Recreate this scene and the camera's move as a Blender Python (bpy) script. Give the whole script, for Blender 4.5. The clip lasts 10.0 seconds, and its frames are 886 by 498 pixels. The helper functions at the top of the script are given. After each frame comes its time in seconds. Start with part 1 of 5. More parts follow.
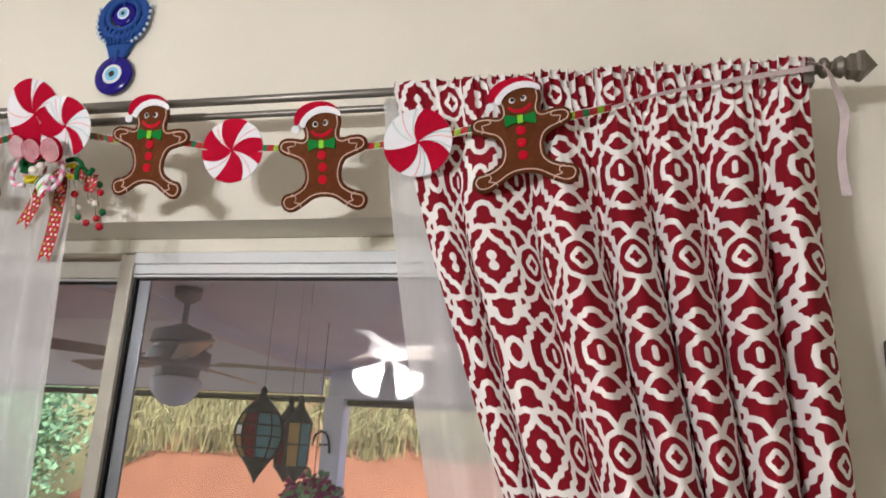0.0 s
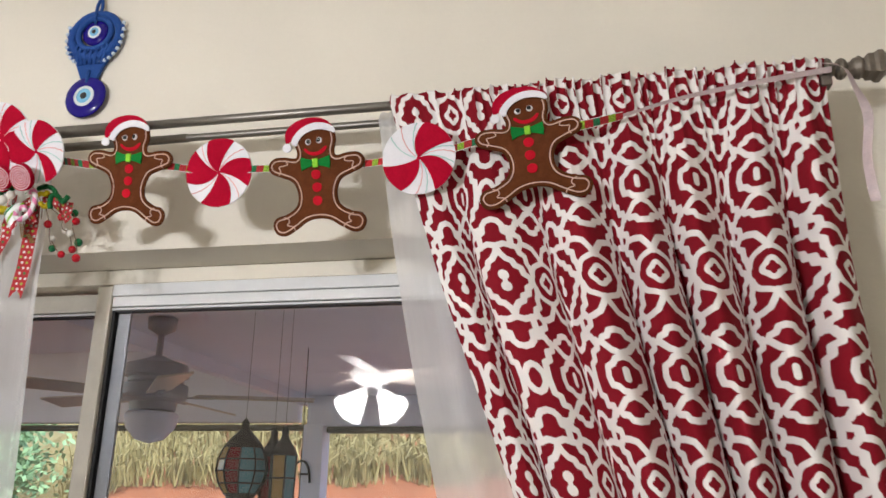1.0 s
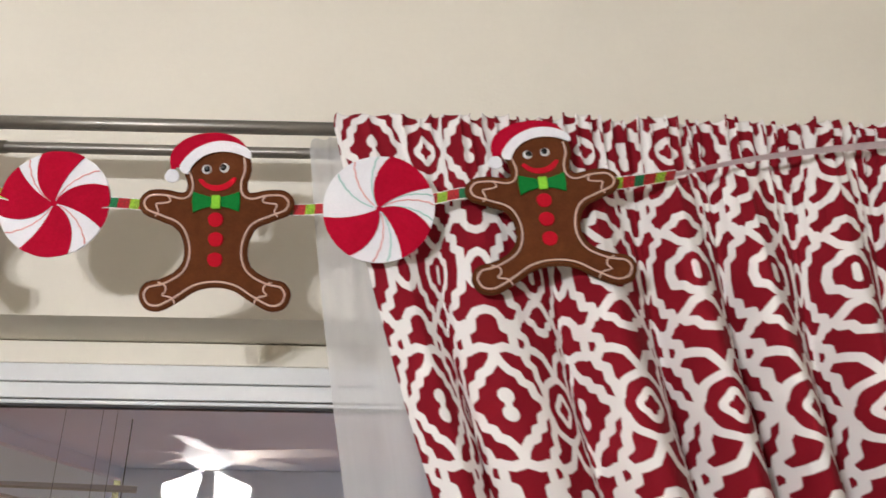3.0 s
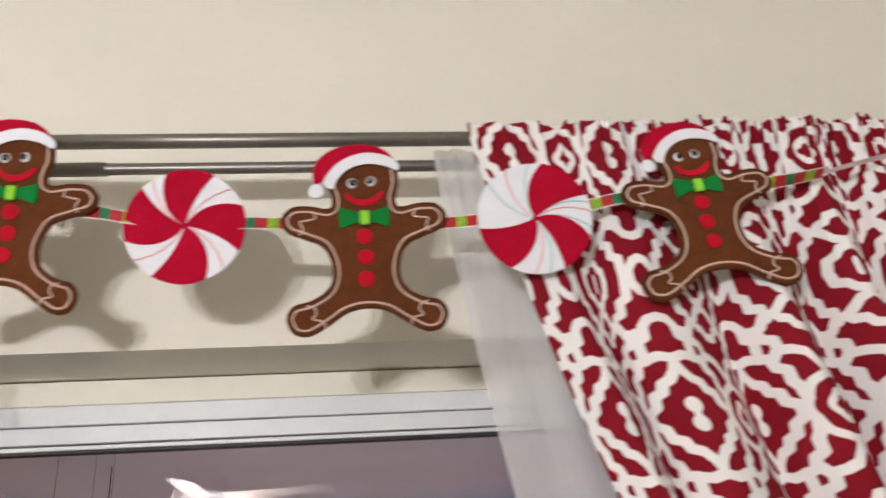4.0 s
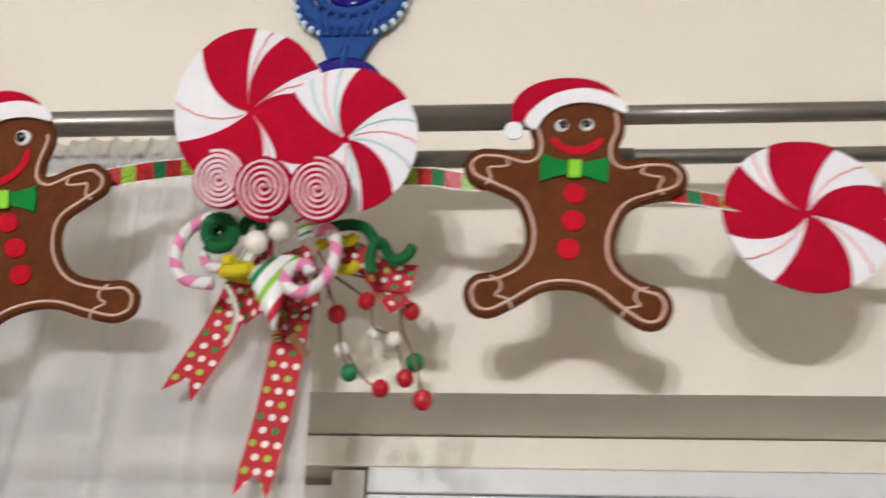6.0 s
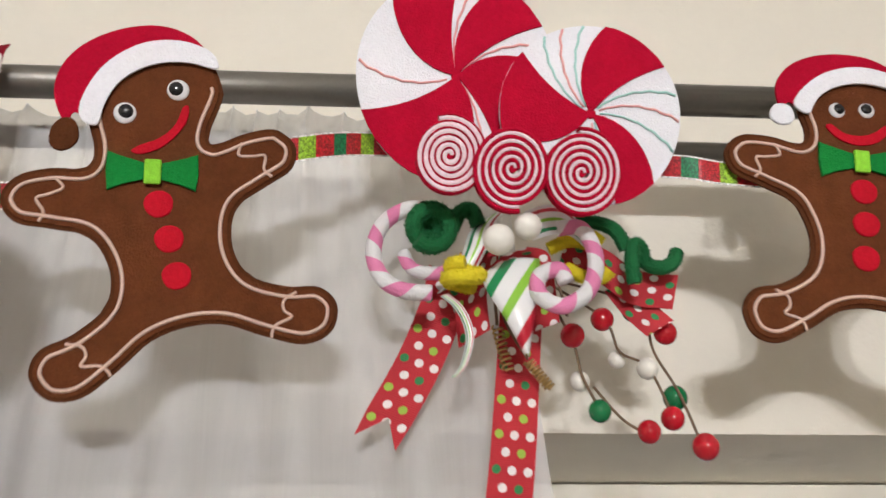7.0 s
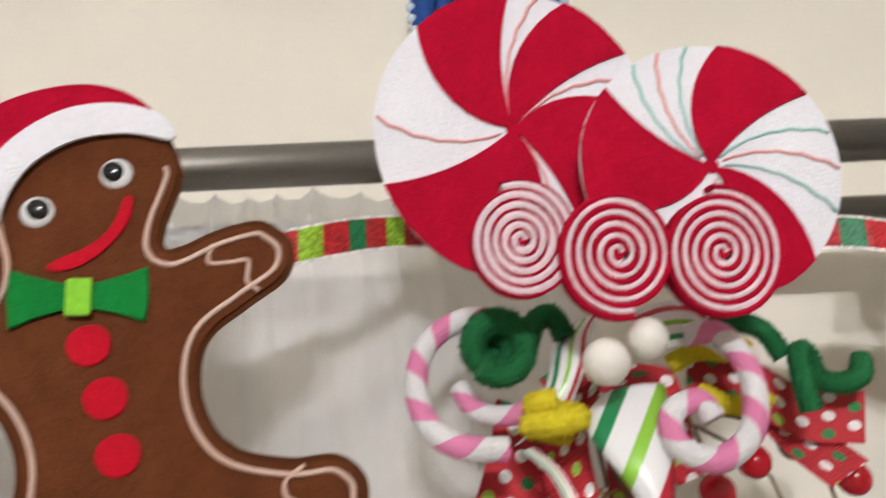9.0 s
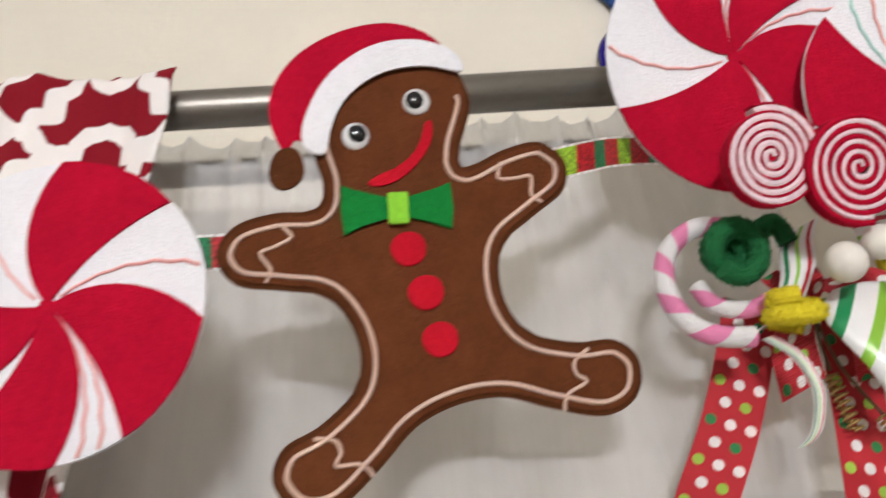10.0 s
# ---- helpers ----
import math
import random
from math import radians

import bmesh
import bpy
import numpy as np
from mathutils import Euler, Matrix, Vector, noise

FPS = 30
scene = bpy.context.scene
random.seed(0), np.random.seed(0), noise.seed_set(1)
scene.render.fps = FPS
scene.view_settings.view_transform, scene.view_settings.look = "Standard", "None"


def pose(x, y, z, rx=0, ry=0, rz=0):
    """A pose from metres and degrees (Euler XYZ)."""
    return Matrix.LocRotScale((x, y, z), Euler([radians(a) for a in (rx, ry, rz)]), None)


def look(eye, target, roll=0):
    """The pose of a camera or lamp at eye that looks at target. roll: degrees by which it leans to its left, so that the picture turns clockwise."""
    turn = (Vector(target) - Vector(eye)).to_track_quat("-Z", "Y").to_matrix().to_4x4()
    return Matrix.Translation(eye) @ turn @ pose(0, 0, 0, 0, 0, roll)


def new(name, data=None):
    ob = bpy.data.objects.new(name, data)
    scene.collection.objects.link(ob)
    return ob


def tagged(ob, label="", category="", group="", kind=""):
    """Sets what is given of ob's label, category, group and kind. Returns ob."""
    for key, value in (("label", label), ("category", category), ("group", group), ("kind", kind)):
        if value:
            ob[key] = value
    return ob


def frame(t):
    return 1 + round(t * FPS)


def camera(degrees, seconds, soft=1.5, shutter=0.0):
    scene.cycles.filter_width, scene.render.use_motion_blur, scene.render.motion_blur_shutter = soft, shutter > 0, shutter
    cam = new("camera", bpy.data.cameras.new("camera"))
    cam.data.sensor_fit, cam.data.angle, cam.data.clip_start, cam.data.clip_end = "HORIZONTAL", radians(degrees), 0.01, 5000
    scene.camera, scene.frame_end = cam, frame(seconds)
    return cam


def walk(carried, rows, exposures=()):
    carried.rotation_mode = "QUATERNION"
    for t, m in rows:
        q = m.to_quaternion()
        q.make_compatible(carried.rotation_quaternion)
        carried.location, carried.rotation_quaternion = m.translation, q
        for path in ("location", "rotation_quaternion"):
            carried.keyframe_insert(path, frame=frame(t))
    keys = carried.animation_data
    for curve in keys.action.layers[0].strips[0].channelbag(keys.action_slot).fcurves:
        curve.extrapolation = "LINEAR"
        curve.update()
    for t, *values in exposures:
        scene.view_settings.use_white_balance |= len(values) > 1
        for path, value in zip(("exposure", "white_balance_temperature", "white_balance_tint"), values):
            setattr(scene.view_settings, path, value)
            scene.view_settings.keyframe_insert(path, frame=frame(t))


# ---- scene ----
cam = camera(57.4, 10.0, shutter=0.5)
# seconds, place, (yaw, pitch, roll)
PATH = [
    (0, (0.645, -1.676, 1.676), (13.98, 16, -3.45)),
    (0.5, (0.591, -1.652, 1.672), (11.7, 17.78, -1.85)),
    (1, (0.551, -1.603, 1.703), (11.66, 17.46, -0.93)),
    (1.5, (0.502, -1.451, 1.758), (10.14, 20.44, -2.15)),
    (2, (0.403, -1.304, 1.796), (6.05, 23.72, -3.92)),
    (2.2, (0.405, -1.232, 1.797), (4.74, 24.64, -3.22)),
    (3.3, (0.213, -1.136, 1.93), (-1.6, 20.91, -0.61)),
    (3.5, (0.169, -1.109, 1.886), (-1.48, 24.56, -0.23)),
    (4, (-0.004, -1.093, 1.913), (-6.23, 23.38, 3.74)),
    (4.5, (-0.173, -1.073, 1.896), (-5.24, 23.4, 2.09)),
    (5, (-0.309, -0.992, 1.915), (-2.12, 26.69, 2.48)),
    (5.5, (-0.398, -0.885, 1.956), (0.91, 28.22, 0.46)),
    (6, (-0.485, -0.796, 1.954), (4.71, 30.3, -2.1)),
    (6.2, (-0.541, -0.766, 1.959), (4.77, 30.8, -2.42)),
    (7.3, (-0.786, -0.625, 2.046), (-8.78, 32.52, 5.1)),
    (7.5, (-0.786, -0.613, 2.067), (-10.98, 33.12, 7.68)),
    (8, (-0.768, -0.582, 2.135), (-6.87, 39.06, 8.12)),
    (8.5, (-0.754, -0.525, 2.156), (-7.11, 39.8, 7.23)),
    (9, (-0.773, -0.517, 2.133), (-2.33, 37.79, 4.16)),
    (9.5, (-0.825, -0.533, 2.116), (0.47, 35.89, 3.29)),
    (10, (-0.888, -0.563, 2.1), (1.02, 32.6, 2.57)),
]
walk(cam, [(t, pose(*at) @ pose(0, 0, 0, 0, 0, yaw) @ pose(0, 0, 0, 90 + pitch) @ pose(0, 0, 0, 0, 0, -roll)) for t, at, (yaw, pitch, roll) in PATH])

# ---- world and lamps ----
world = bpy.data.worlds.new("world")
scene.world = world
world.use_nodes = True
wn = world.node_tree
sky = wn.nodes.new("ShaderNodeTexSky")
sky.sky_type, sky.sun_disc = "NISHITA", False
sky.sun_elevation, sky.sun_rotation = radians(48), radians(150)
wn.links.new(sky.outputs[0], wn.nodes["Background"].inputs[0])
wn.nodes["Background"].inputs[1].default_value = 0.15
scene.view_settings.exposure = 1.42

sun = new("sun", bpy.data.lights.new("sun", "SUN"))
sun.data.energy, sun.data.angle, sun.data.color = 2.4, radians(8), (1.0, 0.95, 0.87)
sun.matrix_basis = look((0, 0, 0), (-0.33, 0.58, -0.74))

FAN = Vector((-0.80, -2.65, 2.27))          # middle of the fan's lamp cluster
SHADES = [(0.13 * math.cos(a), 0.13 * math.sin(a)) for a in (0.5, 2.07, 3.64, 5.21)]
for sx, sy in SHADES:
    bulb = new("fan_bulb_light", bpy.data.lights.new("fan_bulb_light", "POINT"))
    bulb.data.energy, bulb.data.color, bulb.data.shadow_soft_size = 9.9, (0.975, 0.985, 1.055), 0.03
    bulb.location = FAN + Vector((sx * 1.25, sy * 1.25, -0.07))


# ---- node arithmetic ----
class Val:
    """A socket with arithmetic."""
    def __init__(self, tree, socket):
        self.t, self.s = tree, socket

    def op(self, kind, *others, clamp=False):
        n = self.t.nodes.new("ShaderNodeMath")
        n.operation, n.use_clamp = kind, clamp
        self.t.links.new(self.s, n.inputs[0])
        for i, o in enumerate(others):
            if isinstance(o, Val):
                self.t.links.new(o.s, n.inputs[i + 1])
            else:
                n.inputs[i + 1].default_value = o
        return Val(self.t, n.outputs[0])

    def __add__(self, o): return self.op("ADD", o)
    def __sub__(self, o): return self.op("SUBTRACT", o)
    def __mul__(self, o): return self.op("MULTIPLY", o)
    def __truediv__(self, o): return self.op("DIVIDE", o)


def material(name, colour, rough=0.6, metal=0.0, grain=0.0, grain_scale=200.0, stain=0.0, stain_scale=6.0, bump=0.0, bump_scale=0.0,
             sheen=0.0, coat=0.0, transmission=0.0, emit=None, coords="Object", gloss=0.5):
    """Principled paint with fine grain, broad stains and a fine relief."""
    m = bpy.data.materials.new(name)
    m.use_nodes = True
    t = m.node_tree
    p = t.nodes["Principled BSDF"]
    p.inputs["Base Color"].default_value = (*colour, 1)
    p.inputs["Roughness"].default_value, p.inputs["Metallic"].default_value = rough, metal
    p.inputs["Sheen Weight"].default_value, p.inputs["Coat Weight"].default_value = sheen, coat
    p.inputs["Transmission Weight"].default_value = transmission
    p.inputs["Specular IOR Level"].default_value = gloss
    tc = t.nodes.new("ShaderNodeTexCoord")

    def noise_val(scale, detail=3.0):
        n = t.nodes.new("ShaderNodeTexNoise")
        n.inputs["Scale"].default_value, n.inputs["Detail"].default_value = scale, detail
        t.links.new(tc.outputs[coords], n.inputs["Vector"])
        return Val(t, n.outputs[0])

    if grain or stain:
        v = noise_val(grain_scale) * (2 * grain) + (1 - grain)
        if stain:
            v = v * (noise_val(stain_scale, 5.0) * (2 * stain) + (1 - stain))
        mix = t.nodes.new("ShaderNodeVectorMath")
        mix.operation = "SCALE"
        mix.inputs[0].default_value = colour
        t.links.new(v.s, mix.inputs["Scale"])
        t.links.new(mix.outputs[0], p.inputs["Base Color"])
    if bump:
        b = t.nodes.new("ShaderNodeBump")
        b.inputs["Strength"].default_value, b.inputs["Distance"].default_value = bump, 0.002
        t.links.new(noise_val(bump_scale or grain_scale, 4.0).s, b.inputs["Height"])
        t.links.new(b.outputs[0], p.inputs["Normal"])
    if emit:
        p.inputs["Emission Color"].default_value, p.inputs["Emission Strength"].default_value = (*emit[0], 1), emit[1]
    return m


def two_tone(m, mask, a, b, grain=0.12, scale=500.0):
    """Colours the material a where mask is 0 and b where it is 1, with a little grain."""
    t = m.node_tree
    mix = t.nodes.new("ShaderNodeMix")
    mix.data_type = "RGBA"
    mix.inputs["A"].default_value, mix.inputs["B"].default_value = (*a, 1), (*b, 1)
    t.links.new(mask.s, mix.inputs["Factor"])
    n = t.nodes.new("ShaderNodeTexNoise")
    n.inputs["Scale"].default_value = scale
    v = Val(t, n.outputs[0]) * (2 * grain) + (1 - grain)
    out = t.nodes.new("ShaderNodeVectorMath")
    out.operation = "SCALE"
    t.links.new(mix.outputs["Result"], out.inputs[0])
    t.links.new(v.s, out.inputs["Scale"])
    t.links.new(out.outputs[0], t.nodes["Principled BSDF"].inputs["Base Color"])
    return out


def uv_values(m):
    t = m.node_tree
    tc, sep = t.nodes.new("ShaderNodeTexCoord"), t.nodes.new("ShaderNodeSeparateXYZ")
    t.links.new(tc.outputs["UV"], sep.inputs[0])
    return Val(t, sep.outputs[0]), Val(t, sep.outputs[1])


# ---- materials ----
PAINT = material("cream_wall_paint", (0.80, 0.755, 0.655), 0.75, grain=0.02, grain_scale=90, stain=0.04, stain_scale=2.5, bump=0.25, bump_scale=140)
TRIM = material("cream_trim_paint", (0.81, 0.77, 0.665), 0.5, grain=0.03, grain_scale=60, stain=0.06, stain_scale=9, bump=0.12, bump_scale=60)
CEIL = material("white_ceiling_paint", (0.8, 0.78, 0.74), 0.8, grain=0.03, stain=0.03, bump=0.3, bump_scale=120)
FLOORM = material("beige_floor_tile", (0.31, 0.27, 0.215), 0.35, grain=0.08, grain_scale=40, stain=0.12, stain_scale=3)
ALU = material("white_aluminium", (0.74, 0.76, 0.77), 0.38, grain=0.03, grain_scale=80, stain=0.05, stain_scale=14, bump=0.05, bump_scale=200)
ALU_AGED = material("aged_cream_aluminium", (0.72, 0.69, 0.61), 0.45, grain=0.05, grain_scale=80, stain=0.16, stain_scale=18, bump=0.1, bump_scale=90)
# the inner stiles' shade is put into this darker grey
ALU_SHADED = material("shaded_grey_aluminium", (0.15, 0.15, 0.16), 0.5, 0.3, grain=0.06, grain_scale=80, stain=0.15, stain_scale=12)
GASKET = material("black_gasket", (0.02, 0.02, 0.022), 0.6, grain=0.1)
GLASS = material("window_glass", (0.96, 0.98, 0.98), 0.0, transmission=1.0)
ROD = material("pewter_rod", (0.22, 0.205, 0.18), 0.38, 0.75, grain=0.06, grain_scale=300, stain=0.1, stain_scale=30, bump=0.06, bump_scale=500)
FINIAL = material("aged_pewter_finial", (0.19, 0.165, 0.135), 0.45, 0.6, grain=0.15, grain_scale=120, stain=0.35, stain_scale=45, bump=0.3, bump_scale=160)
FELT = dict(rough=0.95, grain=0.20, grain_scale=330, stain=0.16, stain_scale=45, bump=0.55, bump_scale=700, gloss=0.08)
RED = material("red_felt", (0.42, 0.004, 0.026), **FELT)
ROLLED = material("pinkish_white_felt", (0.79, 0.63, 0.675), **FELT)
WHITE = material("white_felt", (0.84, 0.84, 0.88), **{**FELT, "grain": 0.07, "stain": 0.06})
BROWN = material("brown_felt", (0.118, 0.036, 0.013), **{**FELT, "stain": 0.34, "stain_scale": 55})
BROWN_EDGE = material("dark_brown_felt", (0.088, 0.028, 0.010), **FELT)
GREEN = material("green_felt", (0.008, 0.20, 0.035), **FELT)
LIME = material("lime_felt", (0.26, 0.62, 0.05), **FELT)
BUTTON = material("scarlet_felt", (0.50, 0.008, 0.022), **FELT)
ICING = material("pale_pink_stitching", (0.70, 0.50, 0.41), 0.8, grain=0.15, grain_scale=900, bump=0.6, bump_scale=900)
PINKLINE = material("salmon_glitter_line", (0.80, 0.37, 0.36), 0.6, grain=0.3, grain_scale=900, bump=0.5, bump_scale=900)
TEALLINE = material("teal_glitter_line", (0.38, 0.66, 0.60), 0.6, grain=0.3, grain_scale=900, bump=0.5, bump_scale=900)
EYEWHITE = material("clear_plastic_eye", (0.76, 0.77, 0.78), 0.08, coat=1.0)
PUPIL = material("black_plastic_pupil", (0.006, 0.006, 0.008), 0.15)
GREENPIPE = material("dark_green_chenille", (0.005, 0.135, 0.036), 0.9, grain=0.25, grain_scale=500)
YELLOWPIPE = material("yellow_chenille", (0.74, 0.62, 0.02), 0.9, grain=0.18, grain_scale=700, bump=0.4, bump_scale=1200)
BERRY = {"red": material("red_lacquered_berry", (0.46, 0.006, 0.016), 0.12, coat=0.2),
         "green": material("green_lacquered_berry", (0.006, 0.16, 0.05), 0.15, coat=0.2),
         "white": material("white_matte_berry", (0.80, 0.77, 0.70), 0.45, grain=0.05, stain=0.05, stain_scale=60)}
TWIG = material("brown_wire_twig", (0.16, 0.10, 0.055), 0.7, grain=0.3, grain_scale=300, bump=0.5, bump_scale=600)
COIL = material("bronze_cord_coil", (0.40, 0.26, 0.09), 0.4, 0.5, grain=0.3, grain_scale=500)
CORD = material("blue_crochet_cord", (0.008, 0.068, 0.29), 0.8, grain=0.25, grain_scale=350, bump=0.9, bump_scale=420)
BEAD = material("pale_glass_bead", (0.62, 0.72, 0.82), 0.12, coat=0.8)
COBALT = material("cobalt_glass", (0.010, 0.004, 0.20), 0.16, gloss=0.3)
GWHITE = material("white_glass", (0.82, 0.88, 0.90), 0.08, coat=1.0)
GAQUA = material("pale_blue_glass", (0.22, 0.56, 0.80), 0.08, coat=1.0)
GBLACK = material("black_glass", (0.006, 0.006, 0.012), 0.08, coat=1.0)
BRASS = material("brass_hook", (0.55, 0.40, 0.14), 0.3, 0.9)


def candy_pipe():
    m = material("pink_and_white_chenille", (0.8, 0.8, 0.8), 0.9, bump=0.8, bump_scale=900, gloss=0.1)
    u, v = uv_values(m)
    mask = (u * 40.0 + v).op("FRACT").op("GREATER_THAN", 0.54)
    two_tone(m, mask, (0.82, 0.80, 0.80), (0.80, 0.26, 0.46), 0.18, 700)
    return m


def stripe_ribbon():
    """Green, red, lime, red glitter blocks between white selvedges."""
    m = material("glitter_stripe_ribbon", (0.5, 0.5, 0.5), 0.4)
    u, v = uv_values(m)
    t = m.node_tree
    ramp = t.nodes.new("ShaderNodeValToRGB")
    ramp.color_ramp.interpolation = "CONSTANT"
    stops = [(0.0, (0.006, 0.17, 0.06)), (0.22, (0.42, 0.012, 0.02)), (0.5, (0.26, 0.46, 0.03)), (0.72, (0.42, 0.012, 0.02))]
    for i, (at, c) in enumerate(stops):
        e = ramp.color_ramp.elements[i] if i < 2 else ramp.color_ramp.elements.new(at)
        e.position, e.color = at, (*c, 1)
    t.links.new((u / 0.058).op("FRACT").s, ramp.inputs[0])
    edge = (v - 0.5).op("ABSOLUTE").op("GREATER_THAN", 0.43)
    mix = t.nodes.new("ShaderNodeMix")
    mix.data_type = "RGBA"
    t.links.new(edge.s, mix.inputs["Factor"])
    t.links.new(ramp.outputs[0], mix.inputs["A"])
    mix.inputs["B"].default_value = (0.78, 0.76, 0.74, 1)
    vor = t.nodes.new("ShaderNodeTexVoronoi")
    vor.inputs["Scale"].default_value = 900
    tc = t.nodes.new("ShaderNodeTexCoord")
    t.links.new(tc.outputs["Object"], vor.inputs["Vector"])
    sep = t.nodes.new("ShaderNodeSeparateColor")
    t.links.new(vor.outputs["Color"], sep.inputs[0])
    g = Val(t, sep.outputs[0])
    sc = t.nodes.new("ShaderNodeVectorMath")
    sc.operation = "SCALE"
    t.links.new(mix.outputs["Result"], sc.inputs[0])
    t.links.new((g * 1.3 + 0.5).s, sc.inputs["Scale"])
    p = t.nodes["Principled BSDF"]
    t.links.new(sc.outputs[0], p.inputs["Base Color"])
    b = t.nodes.new("ShaderNodeBump")
    b.inputs["Strength"].default_value, b.inputs["Distance"].default_value = 0.8, 0.002
    t.links.new(g.s, b.inputs["Height"])
    t.links.new(b.outputs[0], p.inputs["Normal"])
    return m


def dot_ribbon():
    """Red grosgrain with white, green and lime dots in staggered rows."""
    m = material("red_dotted_ribbon", (0.4, 0.0, 0.0), 0.65)
    u, v = uv_values(m)
    t = m.node_tree
    masks = []
    base = [(0.0, 0.16), (0.0, 0.5), (0.5, 0.33), (0.5, 0.68), (0.0, 0.85)]
    for k, (du, dv) in enumerate(base):
        a = ((u / 0.0235 + (0.5 - du)).op("FRACT") - 0.5) * 0.0235
        b = (v - dv) * 0.032
        masks.append(((a * a + b * b).op("SQRT")).op("LESS_THAN", 0.0031))
    row = (u / 0.0235 + 0.25).op("FLOOR")
    some = (row * 0.37).op("FRACT").op("GREATER_THAN", 0.45)
    c1 = masks[0].op("MAXIMUM", masks[3])
    c2 = masks[1].op("MAXIMUM", masks[2]).op("MAXIMUM", masks[4])
    mix = t.nodes.new("ShaderNodeMix")
    mix.data_type = "RGBA"
    mix.inputs["A"].default_value, mix.inputs["B"].default_value = (0.46, 0.011, 0.022, 1), (0.82, 0.78, 0.76, 1)
    t.links.new(c2.s, mix.inputs["Factor"])
    green = t.nodes.new("ShaderNodeMix")
    green.data_type = "RGBA"
    green.inputs["A"].default_value, green.inputs["B"].default_value = (0.02, 0.22, 0.06, 1), (0.32, 0.52, 0.06, 1)
    t.links.new(some.s, green.inputs["Factor"])
    last = t.nodes.new("ShaderNodeMix")
    last.data_type = "RGBA"
    t.links.new(c1.s, last.inputs["Factor"])
    t.links.new(mix.outputs["Result"], last.inputs["A"])
    t.links.new(green.outputs["Result"], last.inputs["B"])
    p = t.nodes["Principled BSDF"]
    t.links.new(last.outputs["Result"], p.inputs["Base Color"])
    rib = (u * 4200.0).op("SINE")
    b = t.nodes.new("ShaderNodeBump")
    b.inputs["Strength"].default_value, b.inputs["Distance"].default_value = 0.35, 0.0006
    t.links.new(rib.s, b.inputs["Height"])
    t.links.new(b.outputs[0], p.inputs["Normal"])
    return m


def satin_ribbon():
    """White satin with green, lime and red stripes along it."""
    m = material("striped_white_satin", (0.8, 0.8, 0.8), 0.28)
    u, v = uv_values(m)
    t = m.node_tree
    ramp = t.nodes.new("ShaderNodeValToRGB")
    ramp.color_ramp.interpolation = "CONSTANT"
    white = (0.80, 0.80, 0.80)
    stops = [(0.0, white), (0.14, (0.01, 0.24, 0.08)), (0.26, white), (0.46, (0.26, 0.55, 0.05)), (0.57, white), (0.77, (0.50, 0.01, 0.03)), (0.89, white)]
    for i, (at, c) in enumerate(stops):
        e = ramp.color_ramp.elements[i] if i < 2 else ramp.color_ramp.elements.new(at)
        e.position, e.color = at, (*c, 1)
    t.links.new(v.s, ramp.inputs[0])
    t.links.new(ramp.outputs[0], t.nodes["Principled BSDF"].inputs["Base Color"])
    return m


